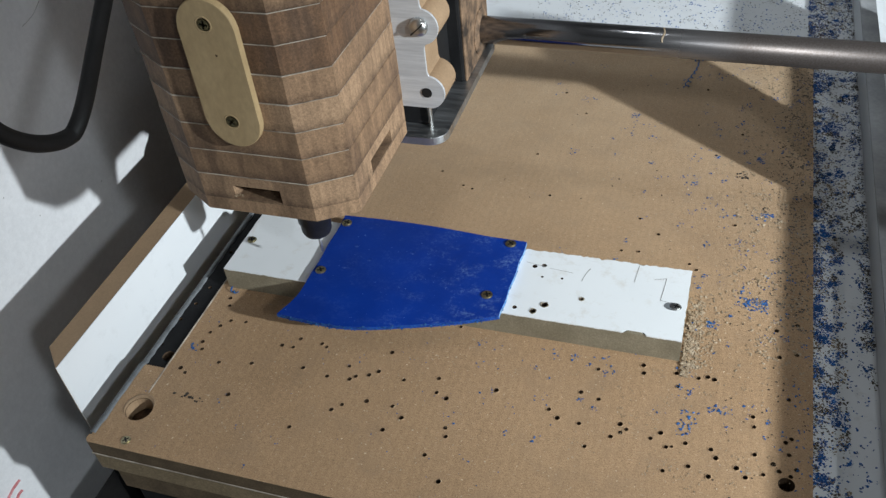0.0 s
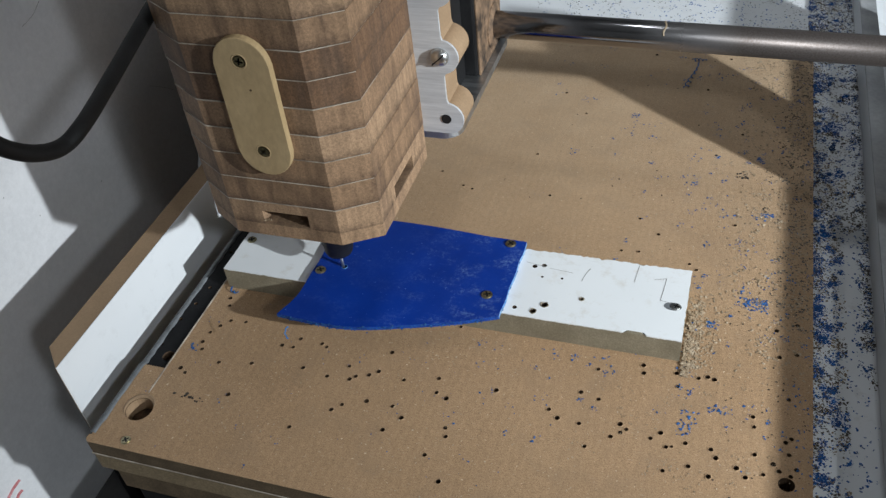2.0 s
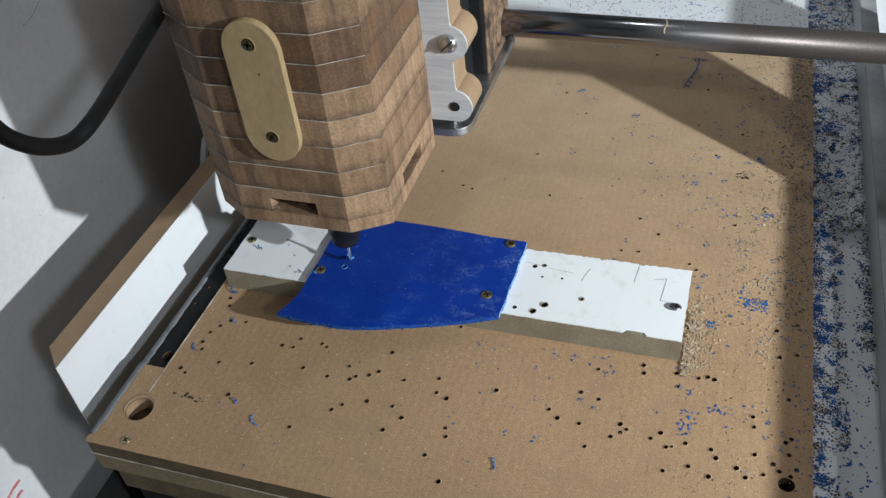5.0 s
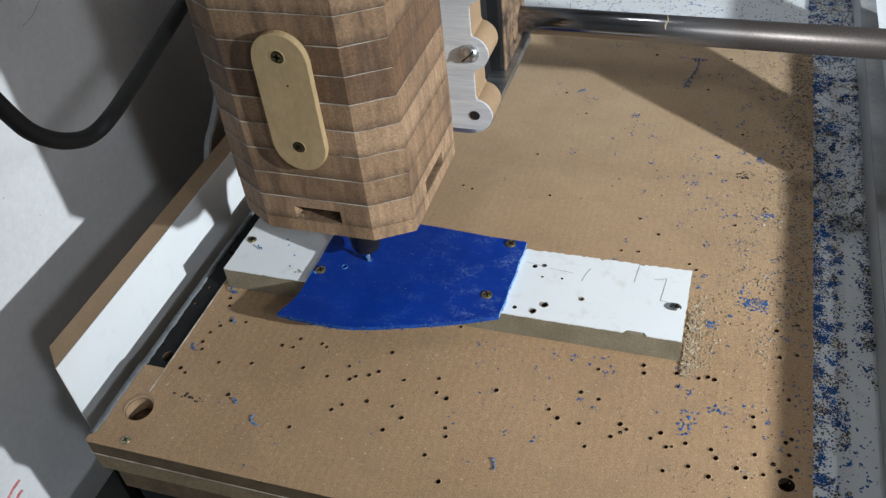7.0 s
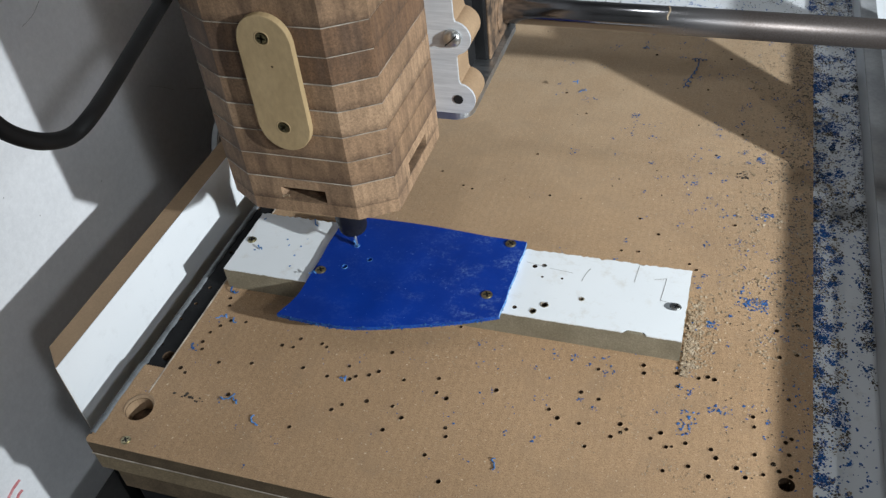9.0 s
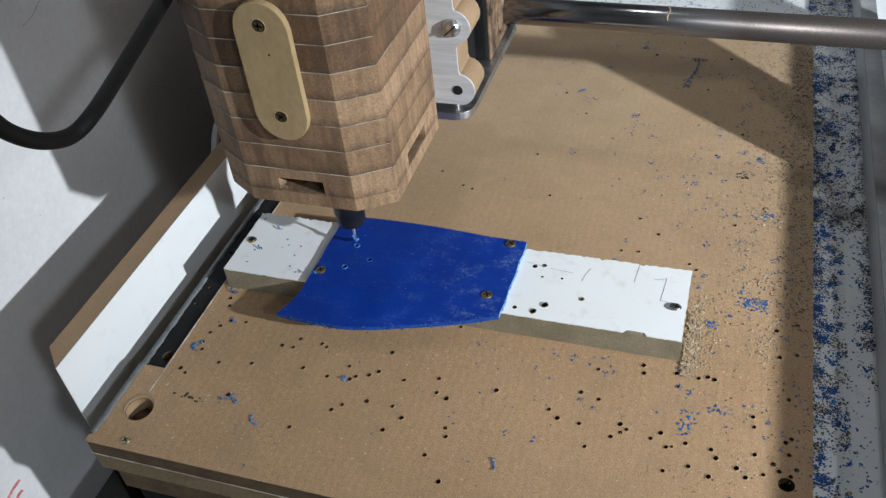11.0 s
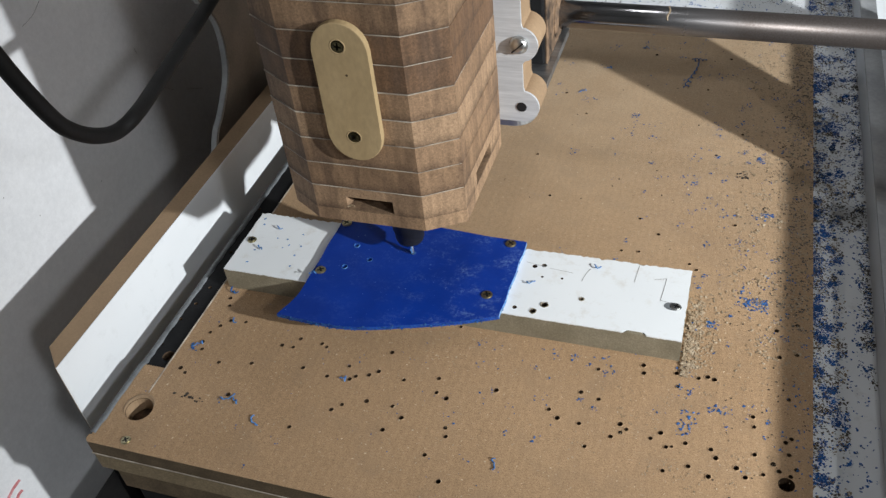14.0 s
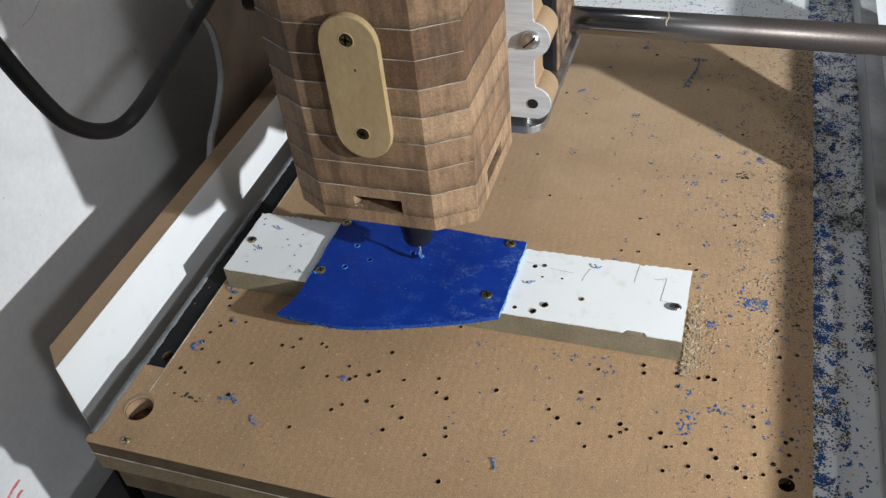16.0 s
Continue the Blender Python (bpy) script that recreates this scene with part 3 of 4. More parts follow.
def block():
    b = thing("clamping_block", "white laminated board strip screwed to the bed", "board")
    b.matrix_basis = BLOCK
    rnd = random.Random(2)
    # nibbled edges of the laminate
    edge = []
    n = 150
    for i in range(n + 1):
        edge.append((BL * i / n, 0.0002 + abs(rnd.gauss(0, 0.00018))))
    edge = [(x, y + (0.0022 if 0.279 < x < 0.290 else 0)) for x, y in edge]
    for i in range(1, 20):
        edge.append((BL - abs(rnd.gauss(0, 0.0002)), BW * i / 20))
    for i in range(n + 1):
        edge.append((BL * (1 - i / n), BW - abs(rnd.gauss(0, 0.0008))))
    for i in range(1, 20):
        edge.append((abs(rnd.gauss(0, 0.0002)), BW * (1 - i / 20)))
    holes = [(-13, 69, 1.7), (-7, 71, 1.7), (-6, 60, 0.9), (7, 61, 0.9), (-17, 29, 1.5), (-5, 28, 1.9), (1, 35, 2.1), (23, 45, 1.2), (80.5, 50.3, 2.2)]
    loops = [ring(x / 1000 + 0.2249, y / 1000 - 0.0221, r / 1000, 12) for x, y, r in holes]
    for x, y in DRILLED:
        loops.append(ring(x + 0.2249, y - 0.0221, BORE, 12))
    part("laminate", drilled(edge, loops, BH - 0.0009, BH, [0.0065] * len(loops), False), [WHITE, WHITE, HOLE], b, "white laminate with scratches and pencil marks")
    part("core", drilled([(0.0001, 0.0003), (BL - 0.0001, 0.0003), (BL - 0.0001, BW - 0.0003), (0.0001, BW - 0.0003)], loops, 0.0, BH - 0.0008, [0.0062] * len(loops)), [BLOCK_EDGE, BLOCK_EDGE, HOLE], b, "grey-brown sawn board core")
    screw(pose(0.0063, 0.0325, BH + 0.0004), BRASS, 0.0034, 0.2, b)
    screw(pose(0.3060, 0.0283, BH + 0.0003), ZINC, 0.0030, 0.9, b)
    ring_bm = drilled(ring(0.3040, 0.0283, 0.0055, 20, 0, 0.62), [ring(0.3060, 0.0283, 0.0027, 12)], BH, BH + 0.00012, [0.0001])
    part("scuff", ring_bm, CAULK, b, "dark worn ring round the screw")
    for hx, hy, hr in ((0.001, 0.035, 0.0021), (-0.005, 0.028, 0.0019), (0.023, 0.045, 0.0012)):
        bm, rows = bmesh.new(), []
        for i in range(18):
            a, w = 2 * math.pi * i / 18, rnd.uniform(0.0002, 0.0009)
            rows.append([bm.verts.new((hx + 0.2249 + q * math.cos(a), hy - 0.0221 + q * math.sin(a), BH + z)) for q, z in ((hr, 0.0001), (hr + w * 0.5, 0.0001 + w * 0.6), (hr + w, 0.00005))])
        for i in range(18):
            p, q = rows[i], rows[(i + 1) % 18]
            for k in range(2):
                bm.faces.new((p[k], p[k + 1], q[k + 1], q[k]))
        part("torn_rim", bm, BLOCK_EDGE, b, "torn brown rim of a drilled hole")
    # pencil strokes
    for pts in ([(0.279, 0.0615), (0.2778, 0.045)], [(0.2485, 0.052), (0.2462, 0.046), (0.2448, 0.039)], [(0.222, 0.047), (0.238, 0.0455)], [(0.205, 0.050), (0.219, 0.0478)], [(0.290, 0.050), (0.2975, 0.0525)], [(0.2975, 0.0525), (0.2970, 0.044), (0.2960, 0.032)], [(0.2960, 0.032), (0.3025, 0.031)]):
        path = [(x, y, BH + 0.0001) for x, y in pts]
        part("pencil_mark", sweep(spline(path, 3), 0.00022, 5, 0.3), PENCIL, b)
    # broken-out laminate near the edge shows the core
    part("chipped_core", prism([(0.2785, 0.0004), (0.2905, 0.0004), (0.2885, 0.0024), (0.284, 0.003), (0.280, 0.0027)], BH - 0.002, BH - 0.0002), BLOCK_EDGE, b)


def sheet():
    """Blue plastic sheet: flat on the block, its overhanging near corners curling a little."""
    s = thing("blue_sheet", "warped blue plastic sheet with sawn edges screwed over the block", "plastic sheet")
    bm = bmesh.new()
    nu, nv, th = 64, 44, 0.0030

    def at(u, v):
        far = 0.0905 + 0.0022 * math.sin(math.pi * min(1, u * 1.25)) - 0.003 * u
        near = -0.0115 + 0.0270 * max(0.0, (u - 0.30) / 0.70) ** 1.55 - 0.002 * math.sin(math.pi * min(1, u / 0.6))
        y = near + (far - near) * v
        flare = max(0.0, (0.022 - y) / 0.033)
        left = -0.1588 - 0.0075 * flare ** 2.2 + 0.0003 * math.sin(y * 190)
        right = -0.0232 + 0.0012 * (v - 0.5) + 0.0003 * math.sin(y * 260)
        x = left + (right - left) * u
        droop = max(0.0, 0.020 - y)
        z = SHEET_TOP - 0.0016 * droop / 0.03 * (1 - u) + 0.0007 * math.sin(math.pi * u) * math.sin(math.pi * v)
        return Vector((x, y, z))
    rnd = random.Random(3)

    def where(x, y):
        u, v = 0.5, 0.5
        for _ in range(25):
            p = at(u, v)
            u, v = u + (x - p.x) / 0.136, v + (y - p.y) / 0.098
        return (u, v)
    rim = [(u / nu, 0.0) for u in range(nu)] + [(1.0, v / nv) for v in range(nv)] + [(u / nu, 1.0) for u in range(nu, 0, -1)] + [(0.0, v / nv) for v in range(nv, 0, -1)]
    pits = [[where(a, b) for a, b in ring(x, y, BORE, 14)] for x, y in DRILLED]
    pts, edges = [], []
    for loop in (rim, *pits):
        k = len(pts)
        pts += [Vector(p) for p in loop]
        edges += [(k + i, k + (i + 1) % len(loop)) for i in range(len(loop))]
    pts += [Vector((u / nu, v / nv)) for u in range(1, nu) for v in range(1, nv) if not any(inside((u / nu, v / nv), l) for l in pits)]
    vs, _, fs, _, _, _ = geometry.delaunay_2d_cdt(pts, edges, [], 0, 1e-7)
    down = Vector((0, 0, th))
    up = [bm.verts.new(at(p.x, p.y)) for p in vs]
    lo = [bm.verts.new(at(p.x, p.y) - down) for p in vs]
    for f in fs:
        c = (sum(vs[i].x for i in f) / 3, sum(vs[i].y for i in f) / 3)
        if any(inside(c, l) for l in pits):
            continue
        bm.faces.new([up[i] for i in f]).smooth = True
        bm.faces.new([lo[i] for i in reversed(f)]).smooth = True
    for loop in (rim, *pits):
        a = [bm.verts.new(at(*p)) for p in loop]
        b = [bm.verts.new(at(*p) - down) for p in loop]
        for i in range(len(loop)):
            j = (i + 1) % len(loop)
            bm.faces.new((b[i], b[j], a[j], a[i])).material_index = 2 if loop is rim and nu <= i < nu + nv else 1
    part("panel", bm, [BLUE, BLUE_EDGE, PALE_BLUE], s, "glossy blue plastic with dusty scuffs")
    # ragged saw burr along the near and the free side edge
    burr = bmesh.new()
    for k in range(300):
        if k % 6:
            p = at(rnd.random(), 0.0)
        else:
            p = at(1.0, rnd.random())
        p = p + Vector((rnd.gauss(0, 0.0003), -abs(rnd.gauss(0, 0.0003)), rnd.uniform(-0.0030, 0.0002)))
        shard(burr, p, rnd.uniform(0.0003, 0.0008), rnd)
    tagged(part("burr", burr, CHIP_BLUE, s, "pale ragged saw burr"), kind="stuff")
    for x, y, t in ((-0.1535, 0.0317, 0.3), (-0.1545, 0.0823, 0.9), (-0.0330, 0.0832, 0.6), (-0.0361, 0.0318, 0.1)):
        screw(pose(x, y, SHEET_TOP + 0.0005), BRASS, 0.0037, t, s)


def shard(bm, p, r, rnd):
    """One small crooked flake."""
    a = rnd.uniform(0, 6.28)
    d = Vector((math.cos(a), math.sin(a), rnd.uniform(-0.15, 0.35))) * r
    e = Vector((-math.sin(a), math.cos(a), rnd.uniform(-0.2, 0.3))) * r * rnd.uniform(0.4, 0.95)
    up = Vector((0, 0, r * rnd.uniform(0.12, 0.35)))
    v = [bm.verts.new(q) for q in (p - d - e, p + d - e * 0.6, p + d * 0.8 + e, p - d * 0.7 + e * 0.8, p + up)]
    for i in range(4):
        bm.faces.new((v[i], v[(i + 1) % 4], v[4]))
    bm.faces.new((v[3], v[2], v[1], v[0]))


# ---------------------------------------------------------------- the moving machine
def housing_outline(grow=0.0):
    f, b = -0.0270 - grow, 0.0790 + grow
    xl, xr = -0.1985 - grow, -0.0895 + grow
    return [(-0.1775, f), (-0.1108, f), (xr, -0.0140 - grow * 0.6), (xr, 0.0640), (xr - 0.014, b), (xl + 0.014, b), (xl, 0.0640), (xl, -0.0140 - grow * 0.6)]


def seam_outline():
    o = housing_outline(0.0004)
    return [(min(x, -0.0899), y) for x, y in o]


AXIS = (-0.1470, 0.0295)

BIT, NUT = 0.0414, 0.0593


def router_head():
    head = thing("router_head", "spindle head in a layered brown fibreboard housing", "router")
    # bottom layer with a slot in the front and in the side
    z0, z1 = 0.1195, 0.1445
    o = housing_outline()
    sx0, sx1, sz0, sz1 = -0.1577, -0.1290, 0.1292, 0.1378
    sy0, sy1 = 0.0085, 0.0400
    bm = prism(o, z0, sz0, 0.0)
    part("layer", bm, LAYERS[0], head)
    mid = [(-0.1775, o[0][1]), (sx0, o[0][1]), (sx0 + 0.001, o[0][1] + 0.016), (sx1 - 0.001, o[0][1] + 0.016), (sx1, o[0][1]), *o[1:3],
           (o[2][0], sy0), (o[2][0] - 0.016, sy0 + 0.001), (o[2][0] - 0.016, sy1 - 0.001), (o[2][0], sy1), *o[3:]]
    part("layer", prism(mid, sz0, sz1), LAYERS[0], head)
    part("layer", prism(o, sz1, z1), LAYERS[0], head)
    chip = bmesh.new()
    for k, (dx, dz) in enumerate(((0.0005, 0.0), (0.0020, 0.0006), (0.0036, 0.0002))):
        shard(chip, Vector((sx0 + dx, o[0][1] + 0.001, sz0 + 0.0012 + dz)), 0.0019 - 0.0003 * k, random.Random(5 + k))
    part("splinter", chip, CHIP_WOOD, head, "pale splinter in the slot")
    z, step, k = z1, 0.01635, 0
    tones = (1, 1, 0, 1, 2, 2, 1, 0, 0, 1, 2, 1, 0)
    rnd = random.Random(6)
    while z < 0.335:
        part("layer", prism(housing_outline(rnd.uniform(-0.0002, 0.0003)), z + 0.0002, z + step - 0.0001, 0.0005), LAYERS[tones[k]], head)
        part("seam", prism(seam_outline(), z - 0.0001, z + 0.0002), SEAM, head)
        z += step
        k += 1
    # unseen board, added to stop light passing behind the housing
    part("back_board", box(-0.1950, -0.1315, 0.0792, 0.0880, 0.1215, 0.3000, 0.0005), LAYERS[1], head, "unseen brown board added to close a light gap behind the housing")
    # oval plywood plate with two screws
    pts = []
    cx, r, za, zb = -0.1424, 0.0152, 0.1838, 0.2352
    for i in range(17):
        a = math.pi * i / 16
        pts.append((cx + r * math.cos(a), zb + r * math.sin(a)))
    for i in range(17):
        a = math.pi + math.pi * i / 16
        pts.append((cx + r * math.cos(a), za + r * math.sin(a)))
    part("oval_plate", prism([(x, -zz) for x, zz in pts], -0.0315, -0.0271, 0.0006, pose(0, 0, 0, -90)), PLY, head, "pale plywood oval plate")
    for zz, t in ((0.1838, 0.5), (0.2375, 1.1)):
        screw(pose(-0.1428, -0.0312, zz, 90, 0, 0), DARK_BRASS, 0.0034, t, head)
        part("countersink", lathe([(0.0034, 0.0), (0.0040, 0.0002), (0.0044, 0.0)], 24, pose(-0.1428, -0.03151, zz, 90)), PLY, head, "pale splintered rim round the screw")
    # flat dark disc: the shade in the nail hole is put into the colour
    part("nail_hole", lathe([(0.0007, 0.0), (0.0007, 0.0002)], 10, pose(-0.1405, -0.03138, 0.2215, 90)), HOLE, head)
    # collet nut and cutter
    m = pose(AXIS[0], AXIS[1], 0)
    part("collet_nut", lathe([(0.0062, NUT), (0.0088, NUT + 0.0004), (0.0098, NUT + 0.003), (0.0101, NUT + 0.0105), (0.0108, NUT + 0.0110), (0.0110, 0.1200)], 28, m), BLACK, head, "black collet nut", True)
    part("motor_nose", lathe([(0.0112, 0.0880), (0.0150, 0.0980), (0.0210, 0.1100), (0.0260, 0.1193)], 32, m), BLACK, head, "black motor nose", True)
    part("cutter", lathe([(0.0002, BIT), (0.0010, BIT + 0.0012), (0.0010, NUT + 0.002)], 12, m), PLATE_STEEL, head, "thin steel drill bit", True)
    bracket(head)


def bracket(head):
    """Lobed aluminium-faced board behind the housing."""
    b = bmesh.new()
    pts = [(-0.13, 0.1300), (-0.0790, 0.1300)]
    cx, neck = -0.0785, -0.0772
    for k, zc in enumerate((0.1408, 0.1840, 0.2272, 0.2704)):
        for i in range(21):
            a = -math.pi * 0.42 + math.pi * 0.86 * i / 20
            pts.append((cx + 0.0112 * math.cos(a), zc + 0.0112 * math.sin(a)))
        pts += [(neck, zc + 0.0135), (neck, zc + 0.0300)]
    pts.append((-0.13, 0.3004))
    br = new("bracket")
    br.parent = head
    br["label"] = "aluminium-faced lobed bracket"
    # the outline lies in x and z; y is the depth
    for ob_name, y0, y1, mat, lab in (("face_plate", 0.0768, 0.0785, ALU, "brushed aluminium face"), ("backing", 0.0786, 0.1000, MDF_PLAIN, "tan board backing")):
        bm = bmesh.new()
        fr = [bm.verts.new((x, y0, z)) for x, z in pts]
        bk = [bm.verts.new((x, y1, z)) for x, z in pts]
        bm.faces.new(fr)
        bm.faces.new(bk[::-1])
        for i in range(len(pts)):
            j = (i + 1) % len(pts)
            bm.faces.new((fr[i], bk[i], bk[j], fr[j]))
        part(ob_name, bm, mat, br, lab)
    # flat black disc: the dark depth of the hole is put into the colour
    part("hole", lathe([(0.0033, 0.0), (0.0033, 0.0003)], 16, pose(cx, 0.0766, 0.1408, 90)), BLACK, br)
    part("machine_screw", lathe([(0.0058, 0.0), (0.0058, 0.0012), (0.0047, 0.0030), (0.0025, 0.0040), (0.0005, 0.0043)], 24, pose(-0.0787, 0.0765, 0.1845, 90)), ZINC, br, "domed slotted zinc screw", True)
    # black bar on the dome, the shade in the slot put into the colour
    part("slot", box(-0.0050, 0.0050, -0.00035, 0.00035, 0.0028, 0.0046), BLACK, br).matrix_basis = pose(-0.0787, 0.0765, 0.1845, 90, 0, 0) @ pose(0, 0, 0, 0, 0, 42)


ROD_Y, ROD_Z, ROD_R = 0.1979, 0.1181, 0.0098


def carriage():
    c = thing("carriage", "cross carriage with black block on a steel plate", "machine carriage")
    pts = []
    for cx, cy, a0 in ((-0.0875, 0.1005, -90), (-0.0875, 0.215, 0), (-0.2095, 0.215, 90), (-0.2095, 0.1005, 180)):
        for i in range(9):
            a = radians(a0 + 90 * i / 8)
            pts.append((cx + 0.012 * math.cos(a), cy + 0.012 * math.sin(a)))
    part("steel_plate", prism(pts, 0.0930, 0.0985, 0.0004), PLATE_STEEL, c, "dull steel plate with rounded corners")
    bm = box(-0.21, -0.0815, 0.1585, 0.2200, 0.0987, 0.235, 0.002)
    part("bearing_block", bm, [BLACK], c, "black painted wooden block")
    part("raw_side", box(-0.0816, -0.0800, 0.1600, 0.2185, 0.0990, 0.233, 0.0006), STAINED, c, "rough stained brown side of the block")
    part("bore_rim", lathe([(0.0165, 0.0), (0.0165, 0.0008), (0.0135, 0.0022), (0.0110, 0.0022)], 28, pose(-0.0801, ROD_Y, ROD_Z, 0, 90, 0)), STAINED, c, "turned wooden rim round the bore")
    # unseen box, added to stop light passing between head and slide
    part("gap_stop", box(-0.1970, -0.1312, 0.0889, 0.1039, 0.0987, 0.2600, 0.0005), BLACK, c, "unseen black box added to close a light gap behind the head")
    part("slide", box(-0.2020, -0.0905, 0.1040, 0.1580, 0.0987, 0.2600, 0.001), BLACK, c, "black vertical slide")
    part("post", lathe([(0.0016, 0.0985), (0.0016, 0.13)], 10, pose(-0.0885, 0.103, 0)), ZINC, c, "thin screw rod")


def gantry():
    g = thing("gantry", "machine gantry with a polished steel guide rod", "machine gantry")
    tilt = pose(0.05, ROD_Y, ROD_Z) @ pose(0, 0, 0, 0, 0.45, -0.25)
    part("guide_rod", lathe([(ROD_R, -0.33), (ROD_R, 0.21)], 48, tilt @ pose(0, 0, 0, 0, 90, 0)), STEEL, g, "polished steel rod with scuffs", True)
    arc = [tilt @ Vector((-0.0012 + 0.0006 * math.sin(a / 9), -ROD_R * math.cos(radians(a)), ROD_R * math.sin(radians(a)))) for a in range(28, 112, 6)]
    part("rust_mark", sweep(arc, 0.0007, 6, 0.4), CHIP_WOOD, g, "short rusty mark on the rod")
    # side plates outside the guards
    prof = [(0.102, -0.02), (0.1275, 0.0255), (0.1424, 0.0380), (0.1582, 0.0525), (0.1684, 0.0657), (0.1728, 0.0810), (0.1740, 0.0956), (0.1720, 0.1091), (0.163, 0.1270), (0.155, 0.150), (0.150, 0.30), (0.290, 0.30), (0.310, 0.10), (0.310, -0.02)]
    for name, x0, x1, mat, lab in (("side_plate", -0.3065, -0.3000, SIDE_BOARD, "brown gantry side board"), ("edge_band", -0.3063, -0.3015, PALE_EDGE, "pale edge of the side board")):
        bm = bmesh.new()
        sm = [(p.y, p.z) for p in spline([(0, a, b) for a, b in prof[:11]], 5)] + prof[11:]
        if name == "edge_band":
            front = sm[:len(sm) - 3]
            loop = [(a - 0.0008, b) for a, b in front] + [(a + 0.0002, b) for a, b in reversed(front)]
        else:
            loop = sm
        le = [bm.verts.new((x0, a, b)) for a, b in loop]
        ri = [bm.verts.new((x1, a, b)) for a, b in loop]
        bm.faces.new(le)
        bm.faces.new(ri[::-1])
        for i in range(len(loop)):
            j = (i + 1) % len(loop)
            bm.faces.new((le[i], ri[i], ri[j], le[j]))
        part(name, bm, mat, g, lab)
    # the other side plate leans back from its foot and holds the rod
    # unseen; the outline is made up so its shadow lands across the bed
    lean = [(0.1480, -0.0107), (0.1596, 0.0470), (0.1704, 0.0838), (0.1811, 0.1188), (0.1900, 0.1340), (0.2150, 0.1400), (0.2620, 0.1370), (0.2840, 0.1180), (0.2724, 0.0899), (0.2608, 0.0683), (0.2491, 0.0500), (0.2100, -0.0107)]
    part("side_plate", prism([(z, y) for y, z in lean], 0.2300, 0.2450, 0.0, SIDEWAYS), MDF_PLAIN, g, "brown gantry side board")


CABLE_AT = (-0.1646, -0.1104, 0.2171)


def cable():
    c = thing("power_cable", "black rubber power cable hanging in a loop", "cable", at=CABLE_AT)
    pts = [(0.190, 0.212), (0.140, 0.194), (0.100, 0.1803), (0.072, 0.171), (0.032, 0.158), (0.002, 0.149), (-0.019, 0.148), (-0.038, 0.157), (-0.054, 0.172), (-0.063, 0.188), (-0.075, 0.222), (-0.084, 0.26), (-0.09, 0.32)]
    eye = CAM_POSE.translation
    # the loop hangs nearer than its upper end, which runs past the housing
    depth = [0.75 + 0.2 * max(0.0, 1 - i / 5) for i in range(len(pts))]
    path = [eye + (Vector((-0.25, y, z)) - eye) * k - Vector(CABLE_AT) for (y, z), k in zip(pts, depth)]
    fine = spline(path, 8)
    thick = [0.0048 * depth[min(i // 8, 12)] * (1 - i % 8 / 8) + 0.0048 * depth[min(i // 8 + 1, 12)] * (i % 8 / 8) for i in range(len(fine))]
    joint = fine[46]
    part("cord", joined(sweep(fine[46:], thick[46:], 18), ball(joint, thick[46] * 0.995)), RUBBER, c, smooth=True)
    far = part("cord_upper", sweep([p - joint for p in fine[:47]], thick[:47], 18), RUBBER, c, smooth=True)
    far.location = joint


# ---------------------------------------------------------------- swarf
def scatter(name, label, spots, mat, seed, size, category="swarf"):
    """spots: (x, y, spread x, spread y, z, count)."""
    rnd = random.Random(seed)
    bm = bmesh.new()
    for x, y, sx, sy, z, n in spots:
        for _ in range(n):
            px, py = x + rnd.uniform(-1, 1) * sx, y + rnd.uniform(-1, 1) * sy
            shard(bm, Vector((px, py, z + 0.0002)), size * rnd.uniform(0.35, 1.0) ** 1.5, rnd)
    tagged(part(name, bm, mat), label, category, kind="stuff")


def clustered(name, label, x0, x1, y0, y1, z, n, mat, seed, size, clumps, spread, skew=1.0):
    rnd = random.Random(seed)
    bm = bmesh.new()
    centres = [(x0 + (x1 - x0) * rnd.random() ** skew, rnd.uniform(y0, y1), rnd.uniform(0.3, 1.0)) for _ in range(clumps)]
    for _ in range(n):
        cx, cy, w = rnd.choice(centres)
        px, py = rnd.gauss(cx, spread * w), rnd.gauss(cy, spread * w)
        if x0 < px < x1 and y0 < py < y1:
            shard(bm, Vector((px, py, z + 0.0002)), size * rnd.uniform(0.3, 1.0) ** 1.6, rnd)
    tagged(part(name, bm, mat), label, "swarf", kind="stuff")


